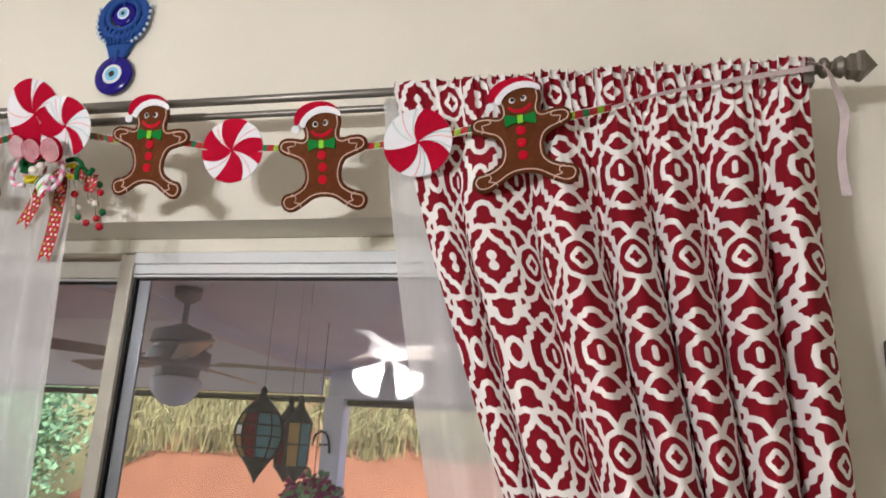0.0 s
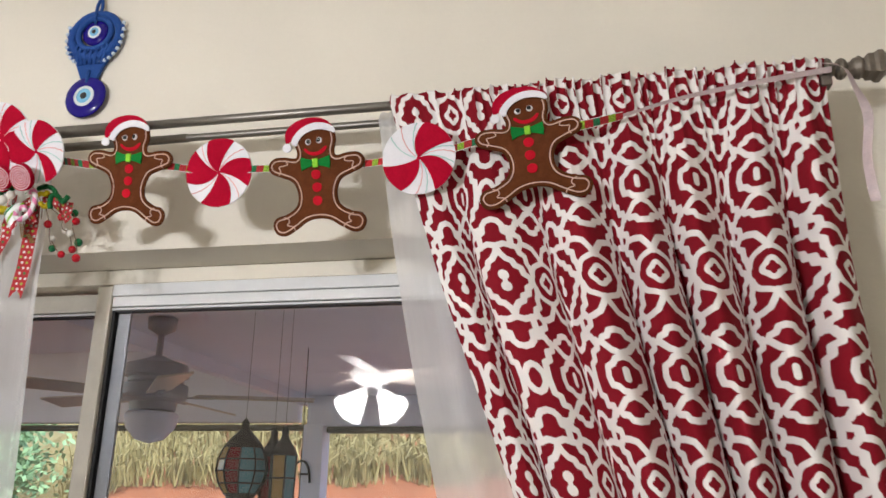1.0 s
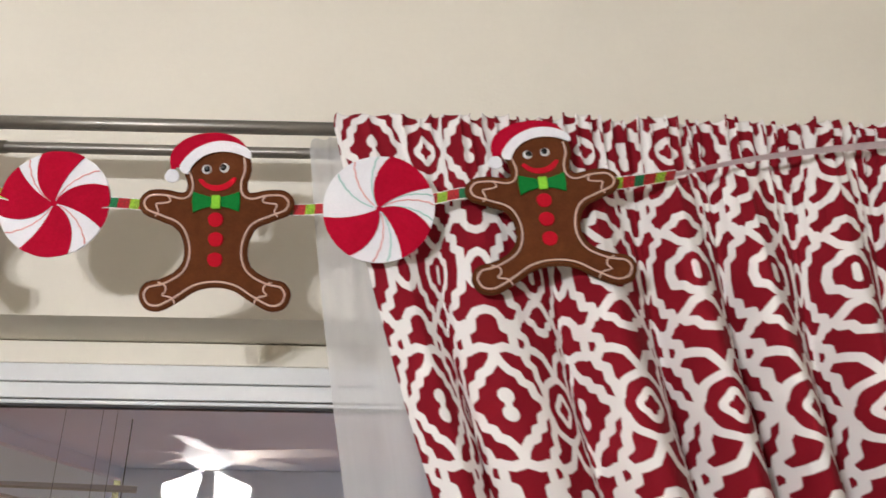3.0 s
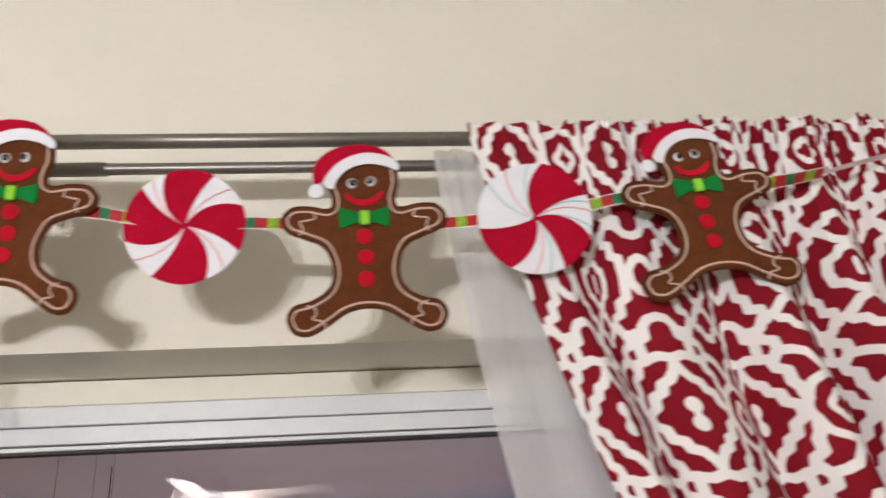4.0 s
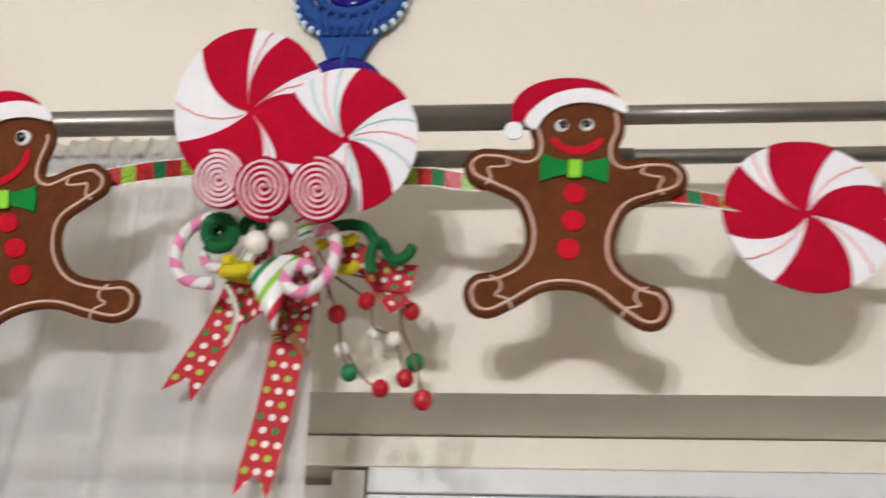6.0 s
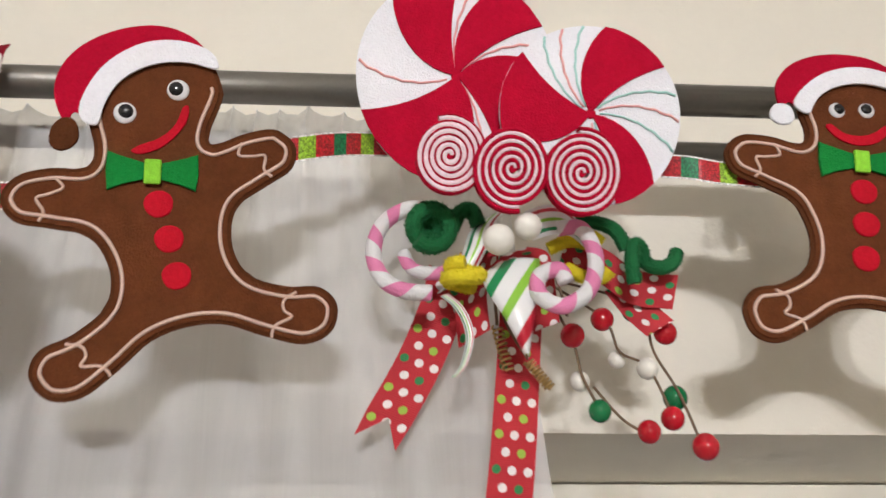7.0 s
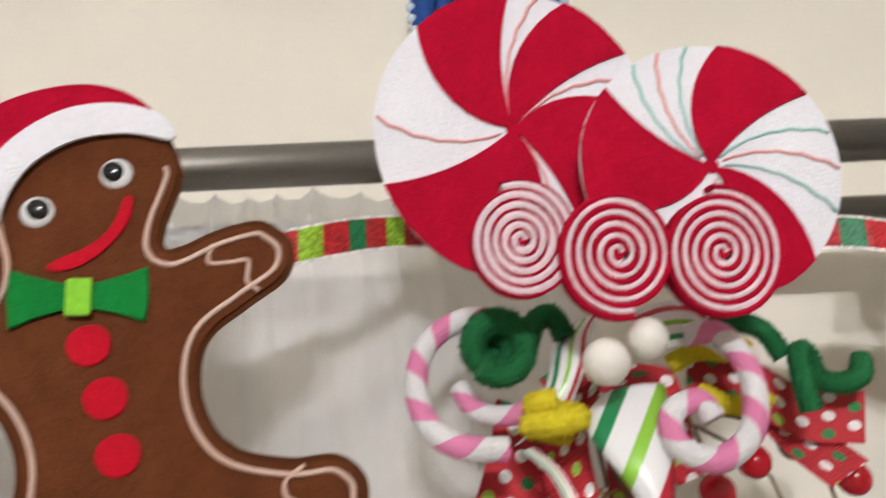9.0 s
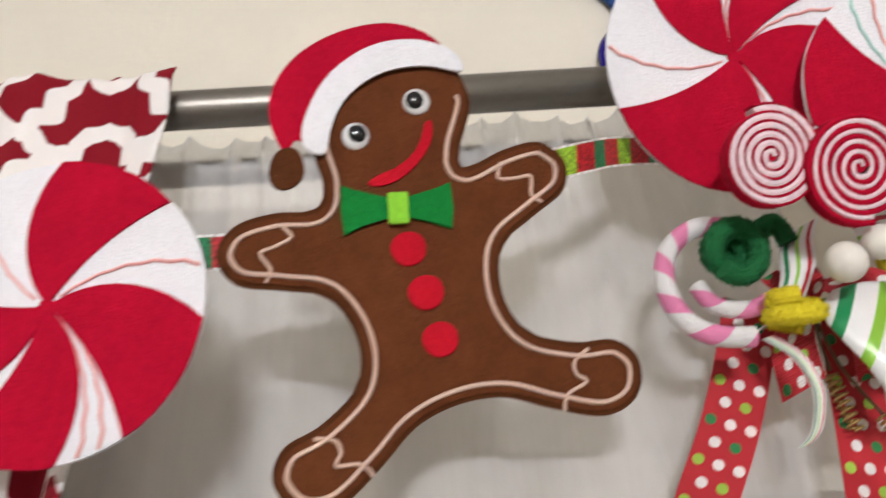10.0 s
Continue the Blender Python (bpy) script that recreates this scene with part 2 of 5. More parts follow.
def curtain_cloth():
    """Crimson cotton printed with an off-white medallion trellis; the print lies in the cloth's own metres and mirrors about each medallion."""
    m = material("crimson_trellis_cotton", (0.4, 0.02, 0.03), 0.85, gloss=0.12)
    u, v = uv_values(m)
    t = m.node_tree
    PU, PV = 176.0, 344.0                       # the repeat, in units of the print
    x = ((u * (1000.0 / PU)).op("FRACT") - 0.5).op("ABSOLUTE") * -PU + PU / 2
    y = ((v / 0.353).op("FRACT") - 0.5).op("ABSOLUTE") * -PV + PV / 2
    xy = t.nodes.new("ShaderNodeCombineXYZ")
    t.links.new(x.s, xy.inputs[0])
    t.links.new(y.s, xy.inputs[1])

    def vec(kind, a, b=None, scale=None):
        n = t.nodes.new("ShaderNodeVectorMath")
        n.operation = kind
        for k, s in enumerate((a, b)):
            if s is None:
                continue
            if isinstance(s, tuple):
                n.inputs[k].default_value = s
            else:
                t.links.new(s, n.inputs[k])
        if scale is not None:
            t.links.new(scale, n.inputs["Scale"])
        return n.outputs["Value"] if kind in ("DOT_PRODUCT", "LENGTH", "DISTANCE") else n.outputs["Vector"]

    def stroke(points):
        """Distance to a broken line."""
        near = None
        for (ax, ay), (bx, by) in zip(points, points[1:]):
            ba = Vector((bx - ax, by - ay, 0))
            pa = vec("SUBTRACT", xy.outputs[0], (ax, ay, 0.0))
            h = Val(t, vec("DOT_PRODUCT", pa, tuple(ba / ba.length_squared))).op("MULTIPLY", 1.0, clamp=True)
            along = t.nodes.new("ShaderNodeVectorMath")
            along.operation = "SCALE"
            along.inputs[0].default_value = ba
            t.links.new(h.s, along.inputs["Scale"])
            d = Val(t, vec("DISTANCE", pa, along.outputs["Vector"]))
            near = d if near is None else near.op("MINIMUM", d)
        return near

    def ring(cx, cy, r, k=0.0, n=4, turn=0.0):
        p = vec("SUBTRACT", xy.outputs[0], (cx, cy, 0.0))
        sep = t.nodes.new("ShaderNodeSeparateXYZ")
        t.links.new(p, sep.inputs[0])
        edge = (Val(t, sep.outputs[1]).op("ARCTAN2", Val(t, sep.outputs[0])) * n + turn).op("COSINE") * (r * k) + r
        return (Val(t, vec("LENGTH", p)) - edge).op("ABSOLUTE")

    C, E = PU / 2, 172.0
    lines = [
        ring(0, 0, 37.5, 0.02, 8) + 0.8, ring(0, 0, 14.5, 0.12, 4) + 0.9,                                   # round medallion
        stroke([(43, 0), (44, 7), (53, 13), (55, 24), (64, 28), (67, 37), (76, 41), (84, 51), (C, 62)]),        # pointed medallion, its cusped band
        stroke([(C, 66), (74, 70), (61, 67), (52, 64), (49, 52), (41, 47), (41, 33), (37, 26), (35, 12)]),      # and the ogee round it
        ring(C, 10.5, 0.0) - 3.6, stroke([(C, 10), (C, 0)]) + 1.4,                                    # dumb-bell in its middle
        stroke([(61, 66), (60, 90), (69, 94), (70, 107), (77, 115), (C, 118)]),                       # tulip
        stroke([(0, 38), (6, 50), (16, 64), (29, 69), (41, 71), (42, 84), (52, 88), (54, 97), (62, 101)]),      # heart lobes and bracket
        stroke([(49, 62), (42, 72)]),
        stroke([(0, 96), (12, 98), (17, 106), (27, 108), (32, 115)]),                                 # arch over the trefoil
        stroke([(0, 137), (15, 131), (30, 116), (44, 112), (49, 102), (62, 98)]),                                # crossing ribs
        stroke([(0, 142), (13, 145), (20, 153), (31, 157), (34, E)]),                                 # quatrefoil and its eye
        stroke([(0, E - 7), (0, E)]) - 0.6,
        stroke([(41, 110), (42, 124), (53, 127), (54, 141), (63, 146), (65, E)]),                     # crescent
        stroke([(72, E), (72, 164), (80, 152), (C, 148)]),                                            # small hexagon
    ]
    f = lines[0]
    for g in lines[1:]:
        f = f.op("MINIMUM", g)
    mask = (f * -0.9 + 5.6).op("MULTIPLY", 1.0, clamp=True)
    two_tone(m, mask, (0.225, 0.007, 0.016), (0.86, 0.83, 0.81), 0.09, 900)
    weave = (u * 5200.0).op("SINE") * (v * 5200.0).op("SINE")
    b = t.nodes.new("ShaderNodeBump")
    b.inputs["Strength"].default_value, b.inputs["Distance"].default_value = 0.15, 0.0005
    t.links.new(weave.s, b.inputs["Height"])
    t.links.new(b.outputs[0], t.nodes["Principled BSDF"].inputs["Normal"])
    return m


def sheer_cloth():
    m = bpy.data.materials.new("white_sheer_voile")
    m.use_nodes = True
    t = m.node_tree
    p = t.nodes["Principled BSDF"]
    p.inputs["Base Color"].default_value, p.inputs["Roughness"].default_value = (0.93, 0.93, 0.93, 1), 0.9
    tr = t.nodes.new("ShaderNodeBsdfTransparent")
    tl = t.nodes.new("ShaderNodeBsdfTranslucent")
    tl.inputs[0].default_value = (0.93, 0.93, 0.93, 1)
    m1, m2 = t.nodes.new("ShaderNodeMixShader"), t.nodes.new("ShaderNodeMixShader")
    m1.inputs[0].default_value = 0.35
    t.links.new(p.outputs[0], m1.inputs[1])
    t.links.new(tl.outputs[0], m1.inputs[2])
    n = t.nodes.new("ShaderNodeTexNoise")
    n.inputs["Scale"].default_value = 30
    t.links.new((Val(t, n.outputs[0]) * 0.06 + 0.38).s, m2.inputs[0])
    t.links.new(m1.outputs[0], m2.inputs[1])
    t.links.new(tr.outputs[0], m2.inputs[2])
    t.links.new(m2.outputs[0], t.nodes["Material Output"].inputs[0])
    return m


CANDYPIPE, GLITTER, DOTS, SATIN, CLOTH, SHEER = candy_pipe(), stripe_ribbon(), dot_ribbon(), satin_ribbon(), curtain_cloth(), sheer_cloth()


# ---- mesh helpers ----
def part(name, bm, mat, parent=None, label="", smooth=False):
    """Links a bmesh as one mesh object, under a thing or a part."""
    me = bpy.data.meshes.new(name)
    bm.normal_update()
    bm.to_mesh(me)
    bm.free()
    me.materials.append(mat)
    if smooth:
        me.shade_smooth()
    ob = new(name, me)
    ob.parent = parent
    if label:
        ob["label"] = label
    return ob


def thing(name, m, label, category, group="", kind=""):
    return_ob = new(name)
    return_ob.empty_display_size = 0.05
    return_ob.matrix_basis = m
    return tagged(return_ob, label, category, group, kind)


def box(x0, x1, y0, y1, z0, z1, bevel=0.0, bm=None):
    bm = bm or bmesh.new()
    g = bmesh.ops.create_cube(bm, size=1, matrix=Matrix.Translation(((x0 + x1) / 2, (y0 + y1) / 2, (z0 + z1) / 2)) @ Matrix.Diagonal((x1 - x0, y1 - y0, z1 - z0, 1)))
    if bevel:
        es = list({e for v in g["verts"] for e in v.link_edges})
        bmesh.ops.bevel(bm, geom=es, offset=bevel, segments=2, affect="EDGES", profile=0.5)
    return bm


def smooth_path(points, per=8, closed=False):
    """A Catmull-Rom curve through the points."""
    ps = [Vector(p) for p in points]
    n, out = len(ps), []
    for i in range(n if closed else n - 1):
        if closed:
            a, b, c, d = (ps[(i + k) % n] for k in (-1, 0, 1, 2))
        else:
            a, b, c, d = ps[max(i - 1, 0)], ps[i], ps[i + 1], ps[min(i + 2, n - 1)]
        for k in range(per):
            s = k / per
            out.append(0.5 * (2 * b + (c - a) * s + (2 * a - 5 * b + 4 * c - d) * s * s + (3 * b - a - 3 * c + d) * s ** 3))
    if not closed:
        out.append(ps[-1])
    return out


def tube(path, radius, sides=8, closed=False, bm=None, flat=1.0):
    """A round rod swept along a path; radius may be a function of 0..1. Its UVs hold metres along and turns round."""
    bm = bm or bmesh.new()
    uv = bm.loops.layers.uv.verify()
    path = [Vector(p) for p in path]
    n = len(path)
    rings, run, normal = [], [0.0], None
    for i, p in enumerate(path):
        a = path[(i - 1) % n] if closed or i else p
        b = path[(i + 1) % n] if closed or i < n - 1 else p
        d = (b - a).normalized()
        if normal is None:
            normal = d.cross(Vector((0, 1, 0)))
            normal = normal.normalized() if normal.length > 1e-3 else d.orthogonal().normalized()
        normal = (normal - d * normal.dot(d)).normalized()
        side = d.cross(normal)
        r = radius(i / max(n - 1, 1)) if callable(radius) else radius
        rings.append([bm.verts.new(p + r * (math.cos(2 * math.pi * k / sides) * normal + flat * math.sin(2 * math.pi * k / sides) * side)) for k in range(sides)])
        if i:
            run.append(run[-1] + (p - path[i - 1]).length)
    for i in range(n if closed else n - 1):
        for k in range(sides):
            f = bm.faces.new((rings[i][k], rings[i][(k + 1) % sides], rings[(i + 1) % n][(k + 1) % sides], rings[(i + 1) % n][k]))
            j = (i + 1) % n
            for loop, q in zip(f.loops, ((run[i], k / sides), (run[i], (k + 1) / sides), (run[j], (k + 1) / sides), (run[j], k / sides))):
                loop[uv].uv = q
    if not closed:
        bm.faces.new(rings[0][::-1])
        bm.faces.new(rings[-1])
    return bm


def plate(points, thick, front=0.0, bevel=0.0008, bm=None):
    """A felt cut-out: an outline in x and z, from y = front back to front + thick."""
    bm = bm or bmesh.new()
    a = [bm.verts.new((p[0], front, p[1])) for p in points]
    b = [bm.verts.new((p[0], front + thick, p[1])) for p in points]
    area = sum(points[i][0] * points[(i + 1) % len(points)][1] - points[(i + 1) % len(points)][0] * points[i][1] for i in range(len(points)))
    if area < 0:
        a.reverse()
        b.reverse()
    top = bm.faces.new(a)
    bm.faces.new(b[::-1])
    n = len(a)
    for i in range(n):
        bm.faces.new((a[(i + 1) % n], a[i], b[i], b[(i + 1) % n]))
    if bevel:
        bmesh.ops.bevel(bm, geom=list(top.edges), offset=bevel, segments=1, affect="EDGES")
    bmesh.ops.triangulate(bm, faces=[f for f in bm.faces if len(f.verts) > 4])
    return bm


def strip(path, width, across, thick=0.0005, bm=None):
    """A ribbon along a path: width and its direction across may be functions of 0..1. UVs: metres along, 0..1 across."""
    bm = bm or bmesh.new()
    uv = bm.loops.layers.uv.verify()
    path = [Vector(p) for p in path]
    n, run, rows = len(path), 0.0, []
    for i, p in enumerate(path):
        s = i / (n - 1)
        if i:
            run += (p - path[i - 1]).length
        ac = Vector(across(s) if callable(across) else across).normalized()
        wd = width(s) if callable(width) else width
        d = (path[min(i + 1, n - 1)] - path[max(i - 1, 0)]).normalized()
        nn = d.cross(ac).normalized() * thick / 2
        row = []
        for q in (0, 0.5, 1):
            at = p + ac * wd * (q - 0.5)
            row.append((bm.verts.new(at + nn), bm.verts.new(at - nn), q))
        rows.append((run, row))
    def quad(c):
        f = bm.faces.new([x[0] for x in c])
        for loop, x in zip(f.loops, c):
            loop[uv].uv = x[1]
    for (r0, a), (r1, b) in zip(rows, rows[1:]):
        for k in (0, 1):
            quad([(a[k][0], (r0, a[k][2])), (a[k + 1][0], (r0, a[k + 1][2])), (b[k + 1][0], (r1, b[k + 1][2])), (b[k][0], (r1, b[k][2]))])
            quad([(b[k][1], (r1, b[k][2])), (b[k + 1][1], (r1, b[k + 1][2])), (a[k + 1][1], (r0, a[k + 1][2])), (a[k][1], (r0, a[k][2]))])
        quad([(a[0][0], (r0, 0)), (b[0][0], (r1, 0)), (b[0][1], (r1, 0)), (a[0][1], (r0, 0))])
        quad([(b[2][0], (r1, 1)), (a[2][0], (r0, 1)), (a[2][1], (r0, 1)), (b[2][1], (r1, 1))])
    return bm


def ball(r, at=(0, 0, 0), squash=(1, 1, 1), seg=20, bm=None):
    bm = bm or bmesh.new()
    bmesh.ops.create_uvsphere(bm, u_segments=seg, v_segments=seg * 2 // 3, radius=r, matrix=Matrix.Translation(at) @ Matrix.Diagonal((*squash, 1)))
    return bm


def lathe(profile, seg=24, bm=None, m=None):
    """Turns (radius, height) pairs round z."""
    bm = bm or bmesh.new()
    m = m or Matrix.Identity(4)
    rings = [[bm.verts.new(m @ Vector((max(r, 1e-4) * math.cos(2 * math.pi * k / seg), max(r, 1e-4) * math.sin(2 * math.pi * k / seg), z))) for k in range(seg)] for r, z in profile]
    for a, b in zip(rings, rings[1:]):
        for k in range(seg):
            bm.faces.new((a[k], a[(k + 1) % seg], b[(k + 1) % seg], b[k]))
    bm.faces.new(rings[0][::-1])
    bm.faces.new(rings[-1])
    return bm


def disc(r, n=40, cx=0.0, cz=0.0, wob=0.0, sq=1.0):
    return [(cx + r * (1 + wob * math.sin(3 * a + cx * 50)) * math.cos(a), cz + sq * r * (1 + wob * math.cos(2 * a)) * math.sin(a)) for a in (2 * math.pi * k / n for k in range(n))]


def inset(points, d):
    """The closed outline drawn in by d."""
    n, out = len(points), []
    area = sum(points[i][0] * points[(i + 1) % n][1] - points[(i + 1) % n][0] * points[i][1] for i in range(n))
    s = 1 if area > 0 else -1
    for i in range(n):
        a, b = Vector(points[i - 1]), Vector(points[(i + 1) % n])
        t = (b - a).normalized()
        out.append((points[i][0] - s * t.y * d, points[i][1] + s * t.x * d))
    return out


# ---- the room ----
HEAD_Z, SOFFIT_Z = 2.209, 2.248
OPEN_L, OPEN_R = -2.05, 0.80
ROOF_Z = 3.55


def wall(name, bm, mat, label):
    return tagged(part(name, bm, mat), label, "wall", kind="structure")


bm = box(-3.6, OPEN_L, 0, 0.24, 0, ROOF_Z)
box(OPEN_R, 3.2, 0, 0.24, 0, ROOF_Z, bm=bm)
box(OPEN_L, OPEN_R, 0, 0.24, SOFFIT_Z, ROOF_Z, bm=bm)
wall("wall_north", bm, PAINT, "cream painted plaster wall above a sliding door")
wall("wall_west", box(-3.75, -3.6, -5.4, 0.24, 0, ROOF_Z), PAINT, "cream painted plaster side wall of the room")
wall("wall_east", box(3.2, 3.35, -5.4, 0.24, 0, ROOF_Z), PAINT, "cream painted plaster side wall of the room")
wall("wall_south", box(-3.75, 3.35, -5.55, -5.4, 0, ROOF_Z), PAINT, "cream painted plaster wall behind the camera")
tagged(part("floor", box(-3.75, 3.35, -5.55, 0.24, -0.1, 0), FLOORM), "beige tiled floor of the room", "floor", kind="structure")
tagged(part("ceiling", box(-3.75, 3.35, -5.55, 0.24, ROOF_Z, ROOF_Z + 0.12), CEIL), "white plaster ceiling of the room", "ceiling", kind="structure")
tagged(part("trim", box(OPEN_L, OPEN_R, 0.140, 0.235, HEAD_Z, SOFFIT_Z - 0.002, 0.002), TRIM), "cream painted timber head over the sliding door", "trim", kind="structure")

# sliding door: white head track, aged meeting stile, two glass leaves
door = thing("door_1", pose(0, 0, 0), "white aluminium sliding patio door with two glass leaves, closed", "door", kind="structure")
bm = box(-0.640, OPEN_R, 0.136, 0.235, HEAD_Z - 0.030, HEAD_Z - 0.001, 0.002)
box(-0.640, OPEN_R, 0.142, 0.235, HEAD_Z - 0.056, HEAD_Z - 0.031, 0.0015, bm=bm)
part("head_track", bm, ALU, door)
part("fixed_head", box(OPEN_L, -0.684, 0.188, 0.235, HEAD_Z - 0.056, HEAD_Z - 0.010, 0.002), ALU_AGED, door)
part("sill_track", box(OPEN_L, OPEN_R, 0.12, 0.235, 0, 0.03, 0.003), ALU, door)


def leaf(name, x0, x1, y, stile_mat, left_stile, rise=0.0, front=0.0):
    """A glass leaf in its frame; the wide stile shows on its left."""
    top = HEAD_Z - 0.058
    bm = box(x0, x0 + left_stile, y - front, y + 0.032, 0.03, top + rise, 0.003)
    ob = part(name, bm, stile_mat, door)
    part("stile", box(x1 - 0.05, x1, y, y + 0.032, 0.03, top, 0.003), ALU, ob)
    part("bottom_rail", box(x0 + left_stile, x1 - 0.05, y, y + 0.032, 0.03, 0.12, 0.003), ALU, ob)
    part("top_rail", box(x0 + left_stile, x1 - 0.05, y + 0.002, y + 0.032, top - 0.006, top, 0.001), ALU, ob)
    bm = box(x0 + left_stile, x0 + left_stile + 0.008, y + 0.006, y + 0.03, 0.12, top - 0.006)
    box(x0 + left_stile + 0.008, x1 - 0.05, y + 0.006, y + 0.03, top - 0.010, top - 0.006, bm=bm)
    part("gasket", bm, GASKET, ob)
    pane = part("pane", box(x0 + left_stile + 0.008, x1 - 0.05, y + 0.014, y + 0.020, 0.12, top - 0.010), GLASS, ob)
    pane.visible_shadow = False
    part("inner_stile", box(x0 + left_stile + 0.009, x0 + left_stile + 0.042, y + 0.022, y + 0.032, 0.12, top - 0.011, 0.002), ALU_SHADED, ob)
    return ob


leaf("sliding_leaf", -0.682, 0.78, 0.144, ALU_AGED, 0.040, 0.054, 0.006)
leaf("fixed_leaf", -2.04, -0.640, 0.190, ALU_AGED, 0.045)

# dark picture frame beside the curtain
pic = thing("picture_frame", pose(1.245, 0, 1.87), "dark wooden picture frame hanging on the cream wall", "picture frame")
bm = box(-0.145, -0.12, -0.025, -0.002, -0.11, 0.11, 0.003)
box(0.12, 0.145, -0.025, -0.002, -0.11, 0.11, 0.003, bm=bm)
box(-0.12, 0.12, -0.025, -0.002, 0.085, 0.11, 0.003, bm=bm)
box(-0.12, 0.12, -0.025, -0.002, -0.11, -0.085, 0.003, bm=bm)
part("frame", bm, material("dark_stained_wood", (0.045, 0.02, 0.012), 0.4, grain=0.3, grain_scale=80), pic)
part("picture", box(-0.12, 0.12, -0.012, -0.004, -0.085, 0.085), material("brown_print", (0.12, 0.08, 0.05), 0.6, grain=0.2, stain=0.4, stain_scale=12), pic)

# ---- curtain rods ----
ROD_Y, ROD_Z, BACK_Y, BACK_Z = -0.160, 2.480, -0.100, 2.473
rod = thing("curtain_rod", pose(0, 0, 0), "double pewter curtain rod with turned square finials above the door", "curtain rod")
part("front_rod", tube([(x, ROD_Y, ROD_Z) for x in (-0.5, -0.2, 0.962)], 0.0098, 20), ROD, rod, smooth=True)
part("front_outer_rod", tube([(x, ROD_Y, ROD_Z) for x in (-2.2, -1.2, -0.42)], 0.0134, 20), ROD, rod, smooth=True)
part("back_rod", tube([(x, BACK_Y, BACK_Z) for x in (-2.18, -1.2, -0.2, 0.02, 0.93)], 0.0082, 16), ROD, rod, smooth=True)
part("outer_rod", tube([(-2.18, BACK_Y, BACK_Z), (-1.2, BACK_Y, BACK_Z), (-0.345, BACK_Y, BACK_Z)], 0.0098, 16), ROD, rod, smooth=True)


def finial(x, way):
    prof = [(0.0115, 0.0), (0.0205, 0.005), (0.0225, 0.011), (0.0195, 0.017), (0.012, 0.021), (0.011, 0.025), (0.0185, 0.030), (0.0205, 0.036), (0.0175, 0.042), (0.0115, 0.046), (0.012, 0.051),
            (0.018, 0.056), (0.022, 0.066), (0.018, 0.072)]
    m = Matrix.Translation((x, ROD_Y, ROD_Z)) @ Matrix.Rotation(radians(90 * way), 4, "Y")
    ob = part("finial", lathe(prof, 24, m=m), FINIAL, rod, "turned pewter finial with a square point")
    sq = [(0.017, 0.0725), (0.026, 0.080), (0.026, 0.090), (0.031, 0.096), (0.031, 0.104), (0.0, 0.131)]
    part("point", lathe(sq, 4, m=m @ Matrix.Rotation(radians(45), 4, "Z")), FINIAL, ob)


finial(0.962, 1)
finial(-2.2, -1)
for bx in (0.968, -2.19):
    bm = box(bx - 0.008, bx + 0.008, -0.165, -0.004, ROD_Z - 0.03, ROD_Z - 0.018, 0.002)
    box(bx - 0.012, bx + 0.012, -0.008, 0.0, ROD_Z - 0.07, ROD_Z + 0.02, 0.002, bm=bm)
    box(bx - 0.010, bx + 0.010, ROD_Y - 0.014, ROD_Y + 0.014, ROD_Z - 0.036, ROD_Z - 0.0095, 0.003, bm=bm)
    part("bracket", bm, ROD, rod)


